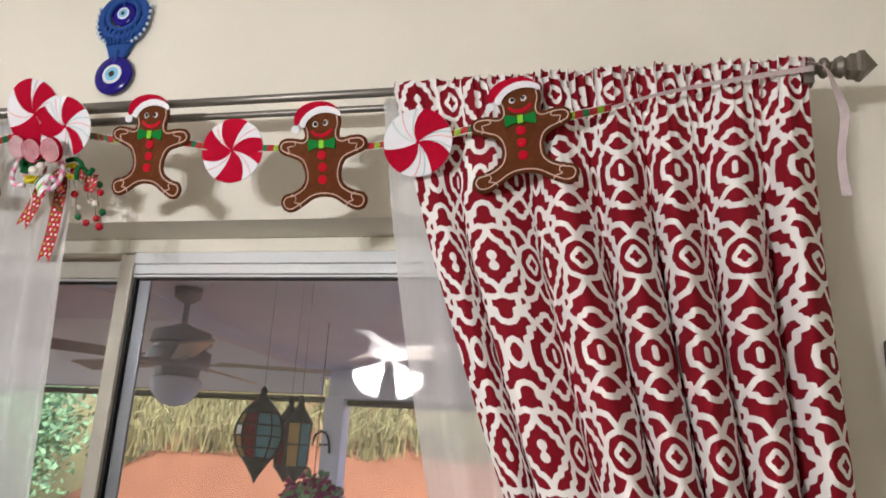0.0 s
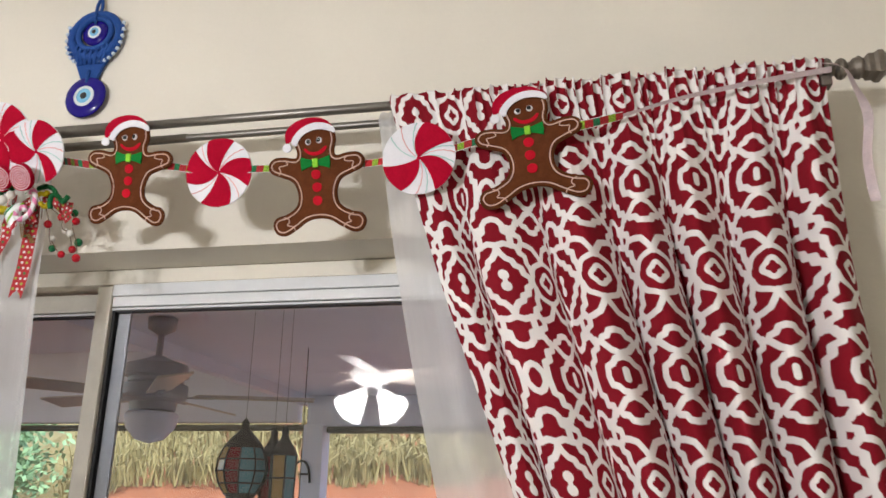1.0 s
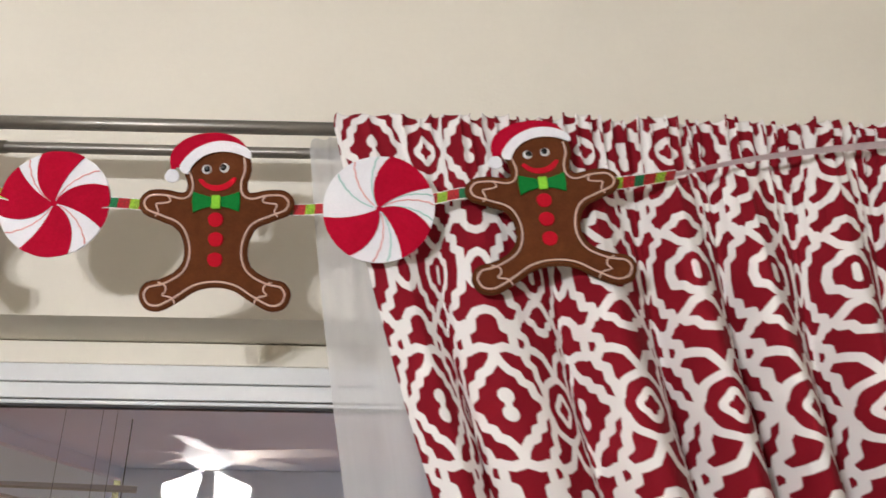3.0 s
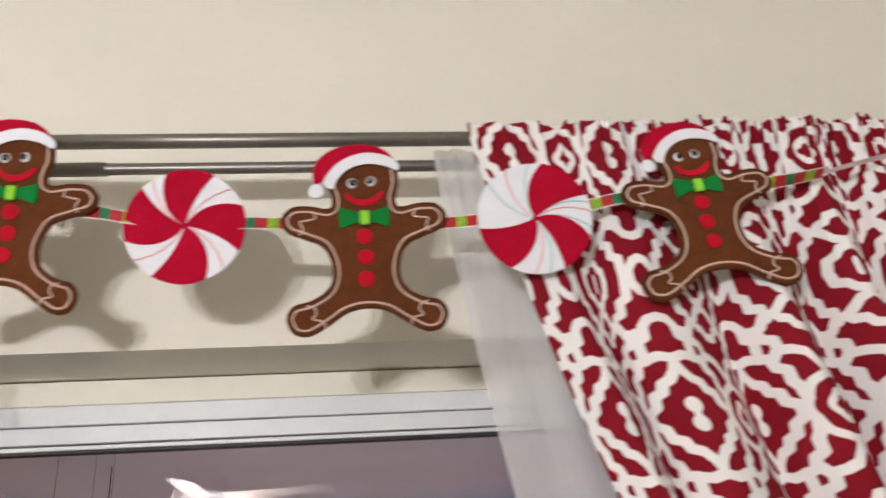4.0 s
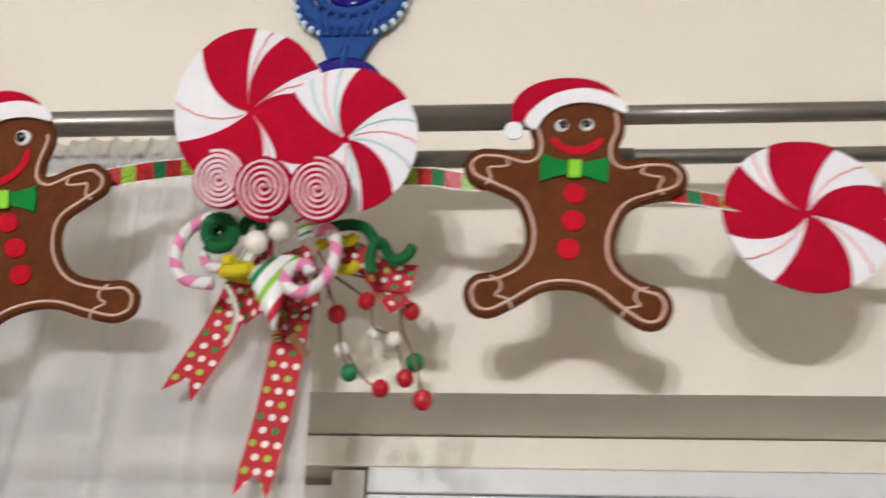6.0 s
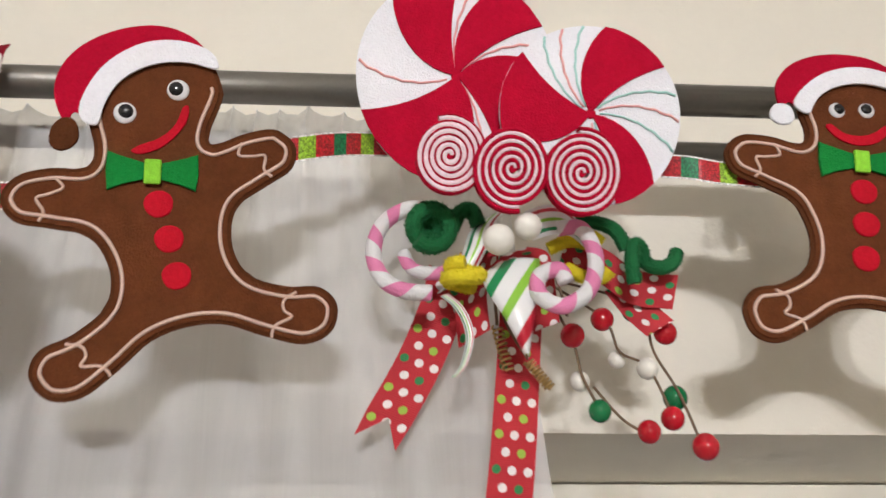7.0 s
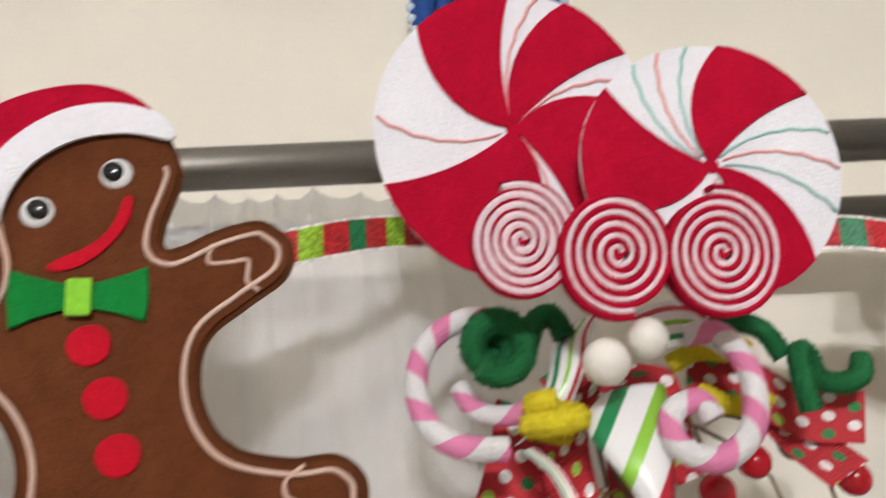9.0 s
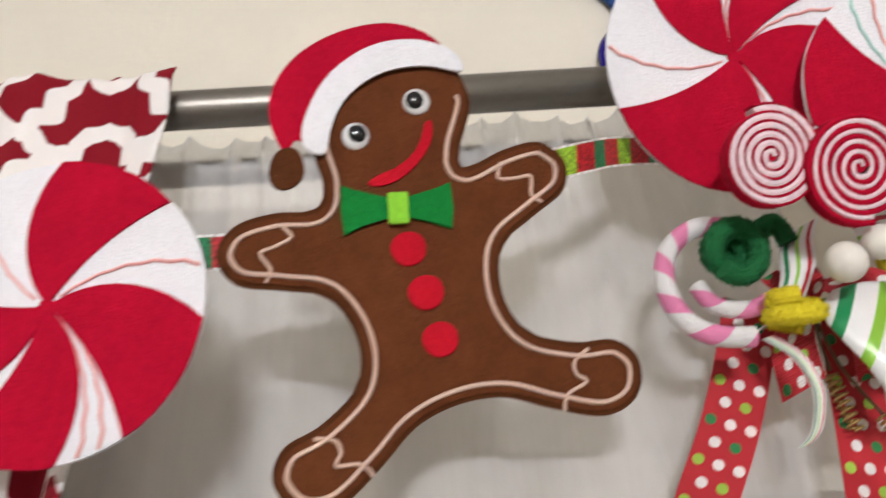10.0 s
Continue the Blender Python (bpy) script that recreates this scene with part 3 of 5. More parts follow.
# ---- curtains ----
def hanging(name, width, z0, z1, left, right, y0, depth, gather, mat, label, lay, ridges, nu=260, nv=150, seed=0.0, ruffle=0.022, rod_r=0.0125, gath=1.0, shift=0.0, calm=0.45, lift=0.036):
    """A rod-pocket curtain. left(d) and right(d) give its edges at d below the rod; lay(u, d) tells how far across the cloth's u metres hang, ridges(u) the
    count of pleats up to there. UVs are the cloth's own metres."""
    bm = bmesh.new()
    uv = bm.loops.layers.uv.verify()
    grid = []
    drops = [-ruffle * (1 - k / 5) for k in range(5)] + [(z0 - z1) * (k / (nv - 5)) ** 1.15 for k in range(nv - 4)]
    for d in drops:
        row = []
        grow = min(max(d - 0.02, 0) / 0.35, 1.0)
        a, b = left(max(d, 0)), right(max(d, 0))
        for i in range(nu + 1):
            s = i / nu
            u = shift + width * s
            x = a + (b - a) * lay(u, max(d, 0))
            wob = noise.noise((s * 5 + seed, d * 1.6, seed))
            ph = 2 * math.pi * (ridges(u) + 0.10 * wob)
            amp = depth * (0.25 + 0.75 * min(s / calm, 1)) * (0.15 + 0.85 * grow)
            y = y0 - amp * math.cos(ph) - 0.22 * amp * math.cos(2 * ph + 0.8)
            x += 0.28 * amp * math.sin(ph)
            # small gathers at the pocket that die out below it
            gs = gath * math.exp(-max(d, 0) / 0.10) * (0.4 + 0.6 * min(s / 0.4, 1))
            gp = 2 * math.pi * gather * (s + 0.010 * noise.noise((s * 30, d * 4, 5 + seed)))
            y -= gs * (rod_r * 0.55 + 0.0050 * (1 + math.sin(gp)) + 0.003 * noise.noise((s * 90, d * 20, 2 + seed)))
            x += gs * 0.004 * math.cos(gp)
            # bulge round the rod, free ruffle above it
            y -= rod_r * math.exp(-((d / 0.016) ** 2)) * 0.55
            z = z0 - d
            if d < 0:
                z += min(gath + 0.05, 1) * (0.0035 * noise.noise((s * 55, 3, seed)) + 0.0015 * math.sin(gp * 0.7)) * (-d / ruffle)
                y += 0.012 * min(gath + 0.05, 1) * (-d / ruffle) * noise.noise((s * 40, 8, seed))
            row.append((bm.verts.new((x, y, z)), (u, lift - d)))
        grid.append(row)
    for a, b in zip(grid, grid[1:]):
        for i in range(nu):
            f = bm.faces.new((a[i][0], b[i][0], b[i + 1][0], a[i + 1][0]))
            f.smooth = True
            for loop, q in zip(f.loops, (a[i], b[i], b[i + 1], a[i + 1])):
                loop[uv].uv = q[1]
    ob = part(name, bm, mat)
    return tagged(ob, label, "curtain")


def even(width, shift=0.0):
    return lambda u, d: (u - shift) / width


def pleats(width, n, shift=0.0):
    return lambda u: n * ((u - shift) / width) ** 1.1


RED_U = (0.03, 0.088, 0.176, 0.205, 0.225, 0.305, 0.352, 0.44, 0.528, 0.704, 0.88, 1.056, 1.265)


def red_lay(u, d):
    """Flat and open beside the hem, gathered more and more away from it; the lower cloth folds over itself beside each open pleat."""
    low = np.interp(u, RED_U, (0.0, 0.060, 0.104, 0.113, 0.121, 0.220, 0.258, 0.318, 0.400, 0.542, 0.668, 0.805, 1.0))
    high = np.interp(u, RED_U, (0.0, 0.060, 0.150, 0.172, 0.188, 0.252, 0.290, 0.350, 0.415, 0.555, 0.690, 0.835, 1.0))
    k = min(d / 0.34, 1.0)
    return float(high + (low - high) * k * k * (3 - 2 * k))


def red_ridges(u):
    return float(np.interp(u, (0.0, 0.088, 0.264, 0.525, 0.708, 0.868, 1.058, 1.205, 1.36), (-0.5, 0, 1, 2, 3, 4, 5, 6, 7)))


def right_left(d):
    return 0.139 + (0.27 * d + 0.073 * d * d if d < 1.2 else 0.27 * 1.2 + 0.073 * 1.44)


red_r = hanging("printed_curtain", 1.235, ROD_Z, 0.06, right_left, lambda d: 0.962 + 0.035 * min(d, 0.8), ROD_Y - 0.004, 0.045, 46, CLOTH,
                "gathered crimson curtain with off-white medallion trellis print", red_lay, red_ridges, nu=400, nv=180, shift=0.03, ruffle=0.017)
red_l = hanging("printed_curtain", 1.02, ROD_Z, 0.06, lambda d: -2.10, lambda d: -1.065 - 0.02 * d, ROD_Y - 0.017, 0.030, 46, CLOTH,
                "gathered crimson curtain with off-white medallion trellis print", even(1.02, 0.868), pleats(1.02, 10, 0.868), nu=260, nv=130, seed=2.1, ruffle=0.012, gath=0.25, shift=0.868, lift=0.150)
for o in (red_r, red_l):
    so = o.modifiers.new("thickness", "SOLIDIFY")
    so.thickness = 0.0012
sheer_r = hanging("sheer_curtain", 1.2, BACK_Z, 0.06, lambda d: 0.098 + 0.13 * d + 0.07 * d * d, lambda d: 0.90, BACK_Y, 0.014, 36, SHEER,
                  "white sheer voile curtain on the back rod", even(1.2), pleats(1.2, 9), nu=200, nv=90, seed=4.3)
sheer_l = hanging("sheer_curtain", 2.2, BACK_Z, 0.06, lambda d: -2.12, lambda d: -0.672 + 0.06 * d, BACK_Y, 0.014, 60, SHEER,
                  "white sheer voile curtain on the back rod", even(2.2), pleats(2.2, 16), nu=300, nv=90, seed=6.7)


# ---- felt garland ----
K = 0.000683


def cookie_outline():
    half = [(0, -126), (34, -118), (57, -94), (63, -62), (56, -34), (62, -18), (95, -24), (128, -22), (145, -2), (136, 22), (104, 36), (72, 52), (60, 88),
            (70, 122), (104, 142), (136, 150), (150, 172), (138, 198), (108, 204), (70, 186), (36, 166)]
    right = [(x * K, -z * K) for x, z in half] + [(0, -160 * K)]
    left = [(-x, z) for x, z in right[-2:0:-1]]
    return [(p.x, p.y) for p in smooth_path([(x, z, 0) for x, z in right + left], 5, closed=True)]


OUTLINE = cookie_outline()
ORNAMENTS = "felt ornaments of the garland"


def line2(points, width, front, mat, name, parent, closed=False, per=6, label=""):
    """A raised stitched line in the plane of the felt."""
    path = [(p.x, front, p.y) for p in smooth_path([(x, z, 0) for x, z in points], per, closed)]
    return part(name, tube(path, width / 2, 6, closed), mat, parent, label, smooth=True)


def cookie(m, pom="white", grin=0, seed=0, wide=1.0, head=1.0, bow_turn=0.0, stance=1.0):
    """A gingerbread cookie cut from brown felt, with hat, bow, buttons and stitched icing. Its origin is the bow's knot."""
    rnd = random.Random(seed)

    def swell(points):
        """The head and all that is on it, drawn larger from the neck up; the feet drawn together."""
        out = []
        for x, z in points:
            k = 1 + (head - 1) * min(max(z - 0.012, 0) / 0.030, 1)
            x *= 1 + (stance - 1) * min(max(-z - 0.045, 0) / 0.05, 1)
            out.append((x * (1 + 0.35 * (k - 1)) + 0.060 * (k - 1), 0.012 + (z - 0.012) * k if z > 0.012 else z))
        return out

    shape = swell(OUTLINE)
    top = thing("gingerbread_ornament", m, "brown felt gingerbread cookie with red hat, on the garland", "ornament", ORNAMENTS)
    back = part("backing", plate(shape, 0.0022, 0.0006, 0.0006), BROWN_EDGE, top)
    body = part("body", plate(inset(shape, 0.0028), 0.0016, -0.001, 0.0006), BROWN, top)
    ring = inset(shape, 0.0075)
    keep = [p for p in ring if p[1] < 0.058]
    start = max(range(len(keep)), key=lambda i: (Vector(keep[i]) - Vector(keep[i - 1])).length)
    keep = keep[start:] + keep[:start]
    line2(keep, 0.0027, -0.0013, ICING, "icing", top, per=2)
    for sgn in (-1, 1):
        line2([(sgn * x * K, -z * K) for x, z in ((92, -14), (86, -2), (100, 2), (112, 4), (108, 18), (114, 27))], 0.0022, -0.0013, ICING, "icing", top)
        line2(swell([(sgn * x * K, -z * K) for x, z in ((112, 150), (98, 156), (96, 166), (102, 174), (86, 178), (80, 184), (78, 190))]), 0.0022, -0.0013, ICING, "icing", top)
    # hat
    hat = [(-84, -58), (-88, -84), (-76, -107), (-52, -123), (-18, -131), (18, -129), (44, -116), (58, -96), (52, -88), (20, -102), (-14, -98), (-44, -82), (-62, -60), (-74, -66)]
    hat_ob = part("hat", plate(swell([(p.x * K, -p.y * K) for p in smooth_path([(x, z, 0) for x, z in hat], 4, True)]), 0.0022, -0.0034, 0.0005), RED, top, "red felt hat")
    band = [(-70, -62), (-58, -84), (-34, -104), (0, -115), (34, -112), (60, -98), (62, -82), (36, -92), (4, -95), (-26, -86), (-46, -68), (-54, -52)]
    part("trim", plate(swell([(p.x * K, -p.y * K) for p in smooth_path([(x, z, 0) for x, z in band], 4, True)]), 0.0020, -0.0052, 0.0005), WHITE, hat_ob, "white felt band")
    part("pompom", plate(swell(disc(0.0092, 22, -83 * K, 49 * K, 0.05)), 0.0022, -0.0048, 0.0006), WHITE if pom == "white" else BROWN_EDGE, hat_ob)
    # face
    for ex, ez, px in ((-3 - 17 * wide, -62 + 6 * (wide - 1), 1), (-3 + 16 * wide, -65 - 10 * (wide - 1), -1)):
        (ex, ez), = [(x / K, -z / K) for x, z in swell([(ex * K, -ez * K)])]
        eye = part("eye", ball(0.0062 * (0.55 + 0.45 * wide), (ex * K, -0.0008, -ez * K), (1, 0.45, 1), 18), EYEWHITE, top, "clear plastic wobbly eye", smooth=True)
        part("pupil", ball(0.0043 * (0.55 + 0.45 * wide), (ex * K + 0.0008 * px, -0.0026 - 0.0004 * (wide - 1), -ez * K + 0.0004), (1, 0.4, 1), 14), PUPIL, eye, smooth=True)
    if grin:
        sm = [(-20, -26), (-8, -21), (13, -25), (30, -41), (31, -55), (25, -55), (22, -44), (8, -33), (-10, -30)]
    else:
        sm = [(-34, -40), (-20, -26), (2, -21), (24, -28), (36, -44), (30, -47), (18, -37), (0, -32), (-18, -35), (-28, -44)]
    part("mouth", plate(swell([(p.x * K, -p.y * K) for p in smooth_path([(x, z, 0) for x, z in sm], 3, True)]), 0.0014, -0.0024, 0.0004), BUTTON, top, "scarlet felt smile")
    bow = part("bow_tie", plate([(x * K, -z * K) for x, z in ((-44, -20), (-30, -15), (-8, -8), (8, -8), (30, -15), (43, -20), (44, 2), (42, 18), (26, 12), (8, 7), (-8, 7), (-28, 13), (-43, 20), (-45, 0))], 0.0026, -0.0040, 0.0006), GREEN, top, "green felt bow tie")
    bow.matrix_basis = pose(0, 0, 0, 0, bow_turn, 0)
    part("knot", box(-0.0056, 0.0056, -0.0066, -0.0036, -0.0090, 0.0085, 0.0012), LIME, bow, "lime felt knot")
    for z in (33, 70, 108):
        part("button", plate(disc(0.0097, 24, rnd.uniform(-2, 2) * K, -z * K, 0.03), 0.0020, -0.0028, 0.0007), BUTTON, top)
    return top


def swirl_pieces(parent, r, red, turn, lines, sweep=30):
    """Curved red felt wedges and glitter lines on a white felt disc."""
    def at(rr, deg):
        a = radians(deg + turn - sweep * (rr / r) + sweep)
        return rr * math.cos(a), rr * math.sin(a)
    for a0, a1 in red:
        pts = [at(r * (0.03 + 0.97 * k / 9), a0 - 12 * (1 - k / 9)) for k in range(10)]
        pts += [at(r * (1.002 + 0.010 * noise.noise((a0 * 0.3, k * 0.8, r * 90))), a0 + (a1 - a0) * k / 8) for k in range(1, 8)]
        pts += [at(r * (0.03 + 0.97 * k / 9), a1 + 12 * (1 - k / 9)) for k in range(9, -1, -1)]
        part("wedge", plate(pts, 0.0016, -0.0016, 0.0004), RED, parent)
    part("wedge_centre", plate(disc(r * 0.055, 16), 0.0014, -0.0015, 0.0003), RED, parent)
    for deg, mat in lines:
        pts = [at(r * (0.10 + 0.88 * k / 10), deg + (3 if k % 2 else -1) * 0.3) for k in range(11)]
        path = [(x, -0.0004, z) for x, z in pts]
        part("line", tube(path, lambda s: 0.0007 + 0.0003 * s, 6), mat, parent, smooth=True)


FOUR = [(63, 110), (-27, 20), (239, 291), (137, 194)], [(40, PINKLINE), (-50, PINKLINE), (-145, PINKLINE), (123, PINKLINE)]
THREE = [(24, 80), (190, 241), (-64, -21)], [(92, TEALLINE), (118, PINKLINE), (140, TEALLINE), (5, PINKLINE), (15, TEALLINE), (-12, TEALLINE), (-80, TEALLINE), (-95, PINKLINE)]
LEFTMOST = [(42, 90), (-57, -7), (-122, -82), (165, 215)], [(13, PINKLINE), (-66, PINKLINE), (-74, PINKLINE), (120, PINKLINE), (-160, PINKLINE)]
BIG = [(87, 131), (30, 63), (-62, 3), (200, 270)], [(74, PINKLINE), (17, PINKLINE), (172, PINKLINE), (-78, PINKLINE)]
SMALL = [(33, 79), (138, 195), (-76, -48)], [(93, TEALLINE), (107, PINKLINE), (120, TEALLINE), (13, TEALLINE), (-4, PINKLINE), (-24, TEALLINE), (-95, TEALLINE), (-110, PINKLINE)]


def candy(m, r, look_of, turn=0):
    top = thing("peppermint_ornament", m, "round red and white felt peppermint swirl, tied on the garland", "ornament", ORNAMENTS)
    part("disc", plate(disc(r, 56, wob=0.010), 0.0030, 0.0, 0.0008), WHITE, top)
    swirl_pieces(top, r, look_of[0], turn, look_of[1])
    return top


cookie(pose(-0.9155, -0.235, 2.3345, 24, -17, 2) @ Matrix.Scale(0.918, 4), "brown", 1, 1, 1.55, 1.20, 14)
cookie(pose(-0.418, -0.195, 2.388, 14, 5, 0) @ Matrix.Scale(1.015, 4), "white", 0, 2, stance=0.87)
cookie(pose(0.000, -0.198, 2.346, 17, -1, 0) @ Matrix.Scale(1.015, 4), "white", 0, 3, stance=0.94)
cookie(pose(0.423, -0.210, 2.376, 2, -6, 0) @ Matrix.Scale(1.03, 4), "white", 0, 4)
candy(pose(-0.217, -0.182, 2.347, 8, 0, 0), 0.0725, FOUR)
candy(pose(0.211, -0.202, 2.340, 8, 0, 0), 0.0725, THREE)
candy(pose(-1.078, -0.240, 2.2865, 14, 0, 0), 0.0735, LEFTMOST)

# garland ribbon behind the ornaments, up to the finial, with a loose tail
rib = [(-1.30, -0.225, 2.40), (-1.079, -0.232, 2.33), (-0.995, -0.225, 2.322), (-0.916, -0.212, 2.352), (-0.826, -0.213, 2.376), (-0.775, -0.176, 2.411), (-0.70, -0.150, 2.424), (-0.62, -0.155, 2.414), (-0.550, -0.182, 2.392),
       (-0.515, -0.184, 2.385), (-0.418, -0.180, 2.380), (-0.322, -0.183, 2.367), (-0.290, -0.184, 2.360), (-0.217, -0.176, 2.352), (-0.146, -0.182, 2.350), (-0.098, -0.184, 2.347), (0.0, -0.181, 2.345),
       (0.098, -0.186, 2.343), (0.140, -0.193, 2.343), (0.211, -0.195, 2.350), (0.282, -0.198, 2.358), (0.325, -0.199, 2.367), (0.425, -0.201, 2.374), (0.522, -0.206, 2.382), (0.600, -0.206, 2.396), (0.705, -0.204, 2.423), (0.84, -0.198, 2.447), (0.975, -0.185, 2.468)]
path = smooth_path(rib[:25], 6)


top = thing("garland_ribbon", pose(0, 0, 0), "narrow glitter ribbon striped red, green and lime, strung across the curtains", "ribbon")
part("ribbon", strip(path, 0.0180, lambda s: (0, 0.15 - 0.75 * min(max((0.48 - s) / 0.15, 0), 1) - 2.2 * max(s - 0.93, 0) / 0.07, 1)), GLITTER, top)
PALE = material("pale_ribbon_back", (0.56, 0.46, 0.47), 0.32, grain=0.2, grain_scale=300, stain=0.25, stain_scale=45)
part("twisted_end", strip(smooth_path(rib[24:], 8), lambda s: 0.006 + 0.005 * s, lambda s: (0, -1.4 + 1.0 * s, 1)), PALE, top, "pale underside of the twisted ribbon")
tail = smooth_path([(0.965, -0.186, 2.480), (0.992, -0.198, 2.462), (1.004, -0.203, 2.420), (1.016, -0.208, 2.36), (1.006, -0.203, 2.28), (1.009, -0.204, 2.203)], 7)
part("loose_end", strip(tail, 0.0165, lambda s: (1, 0.9 * math.sin(6 * s), -0.25 + 0.25 * s)), PALE, top, "pale underside of the ribbon's loose end")
part("knot", tube(smooth_path([(0.960, -0.176, 2.490), (0.957, -0.178, 2.47), (0.962, -0.150, 2.462), (0.968, -0.14, 2.485), (0.962, -0.165, 2.497)], 5, True), 0.0035, 8, True), PALE, top, smooth=True)


# ---- centrepiece ----
CP = thing("candy_cluster", pose(0, 0, 0), "felt peppermint and ribbon cluster with berries, tied on the garland", "ornament", ORNAMENTS)


def cp_disc(m, r, look_of):
    ob = part("peppermint_disc", plate(disc(r, 60, wob=0.010), 0.0032, 0.0, 0.0008), WHITE, CP)
    ob.matrix_basis = m
    swirl_pieces(ob, r, look_of[0], 0, look_of[1])


cp_disc(pose(-0.7190, -0.217, 2.4440, 24, 0, 0) @ Matrix.Diagonal((1, 1, 1.10, 1)), 0.0740, BIG)
cp_disc(pose(-0.6240, -0.222, 2.4060, 22, 0, 0) @ Matrix.Diagonal((1, 1, 1.04, 1)), 0.0655, SMALL)


def roll(x, y, z, r, outer, inner, share=0.25, turns=4.78):
    """A spiral of two felt strips, wound tight."""
    m = pose(x, y, z, 30, 0, 0) @ Matrix.Diagonal((1.04, 1, 1.13, 1))
    depth = 0.012
    pitch = r / (turns + 0.3)
    base = None
    for k, (mat, name) in enumerate(((outer, "felt_spiral"), (inner, "felt_filler"))):
        bm = bmesh.new()
        n = 150
        rows = []
        for i in range(n + 1):
            a = 2 * math.pi * turns * i / n
            rr = 0.0012 + pitch * (a / (2 * math.pi)) + k * pitch * 0.52
            t = pitch * (share if k == 0 else 0.51 - share) * (1 + 0.14 * math.sin(a * 2.3 + 9 * x) * math.sin(a * 0.9))
            c, s = math.cos(a), math.sin(a)
            f = -0.0003 * (1 if k == 0 else 0) + 0.0004 * math.sin(a * 3.3)
            rows.append([bm.verts.new(((rr + d) * c, y0 + f, (rr + d) * s)) for d, y0 in ((-t, 0.0004), (0, -0.0001 - 0.0003 * k), (t, 0.0004), (t, depth), (-t, depth))])
        for p, q in zip(rows, rows[1:]):
            for j in range(5):
                bm.faces.new((p[j], p[(j + 1) % 5], q[(j + 1) % 5], q[j]))
        bm.faces.new(rows[0][::-1])
        bm.faces.new(rows[-1])
        bmesh.ops.recalc_face_normals(bm, faces=bm.faces)
        ob = part(name, bm, mat, base or CP, "rolled red and white felt swirl" if k == 0 else "")
        if k == 0:
            ob.matrix_basis = m
            base = ob
    part("felt_core", plate(disc(pitch * 0.62, 16), depth, 0.0004, 0.0004), inner, base)


roll(-0.7270, -0.240, 2.351, 0.0222, ROLLED, RED, 0.34, 5.30)
roll(-0.6860, -0.240, 2.3415, 0.0228, ROLLED, RED, 0.22, 4.78)
roll(-0.6400, -0.238, 2.3405, 0.0240, ROLLED, RED, 0.24, 5.26)


def chenille(path, r, mat, name, label="", seed=0):
    """A chenille stem: a wire core thick with short radial fibres."""
    rnd = random.Random(seed + len(path))
    striped = mat is CANDYPIPE
    bm = tube(path, r * 0.93, 12)
    uv = bm.loops.layers.uv.verify()
    path = [Vector(p) for p in path]
    run = 0.0
    for p, q in zip(path, path[1:]):
        d = q - p
        n = max(int(d.length * (0 if striped else 52000)), 0)
        e1 = d.orthogonal().normalized()
        e2 = d.normalized().cross(e1)
        for _ in range(n):
            k, a = rnd.random(), rnd.uniform(0, 2 * math.pi)
            o = math.cos(a) * e1 + math.sin(a) * e2
            base = p + d * k + o * r * 0.84
            tip = base + (o + d.normalized() * rnd.gauss(0, 0.25) + e2 * rnd.gauss(0, 0.2)) * r * rnd.uniform(0.14, 0.30)
            side = (d.normalized() * math.cos(a * 3) + o.cross(d.normalized()) * math.sin(a * 3)) * 0.00020
            f = bm.faces.new([bm.verts.new(base - side), bm.verts.new(base + side), bm.verts.new(tip + side * 0.6), bm.verts.new(tip - side * 0.6)])
            for loop in f.loops:
                loop[uv].uv = (run + d.length * k, a / (2 * math.pi))
        run += d.length
    return part(name, bm, mat, CP, label, smooth=striped)


def coil(mat, at, r, turns, rise, thick, axis=(0, 1, 0), name="chenille_curl", taper=0.3):
    """A chenille stem wound into a curl."""
    ax = Vector(axis).normalized()
    e1 = ax.orthogonal().normalized()
    e2 = ax.cross(e1)
    pts = []
    n = int(turns * 16)
    for i in range(n + 1):
        s = i / n
        a = 2 * math.pi * turns * s
        rr = r * (1 - taper * s)
        pts.append(Vector(at) + rr * (math.cos(a) * e1 + math.sin(a) * e2) + ax * rise * (s - 0.5))
    return chenille(pts, thick, mat, name)


coil(GREENPIPE, (-0.739, -0.184, 2.331), 0.0145, 2.6, -0.022, 0.0062, (0.2, -0.84, -0.42), "green_chenille", 0.60)
chenille(smooth_path([(-0.722, -0.178, 2.334), (-0.717, -0.180, 2.346), (-0.708, -0.180, 2.350), (-0.703, -0.178, 2.338)], 8), 0.0056, GREENPIPE, "green_chenille")
chenille(smooth_path([(-0.646, -0.170, 2.343), (-0.622, -0.175, 2.3445), (-0.605, -0.176, 2.338), (-0.597, -0.172, 2.324)], 8), 0.0052, GREENPIPE, "green_chenille")
chenille(smooth_path([(-0.598, -0.182, 2.290), (-0.599, -0.186, 2.302), (-0.596, -0.186, 2.318), (-0.589, -0.180, 2.320), (-0.584, -0.172, 2.312), (-0.576, -0.176, 2.306), (-0.568, -0.180, 2.308), (-0.563, -0.178, 2.318)], 8), 0.0052, GREENPIPE, "green_chenille")
coil(YELLOWPIPE, (-0.715, -0.188, 2.291), 0.0115, 1.6, 0.014, 0.0056, (0.1, -0.5, 1), "yellow_chenille", 0.2)
chenille(smooth_path([(-0.652, -0.168, 2.325), (-0.638, -0.172, 2.330), (-0.622, -0.174, 2.327), (-0.616, -0.178, 2.332)], 8), 0.0048, YELLOWPIPE, "yellow_chenille")
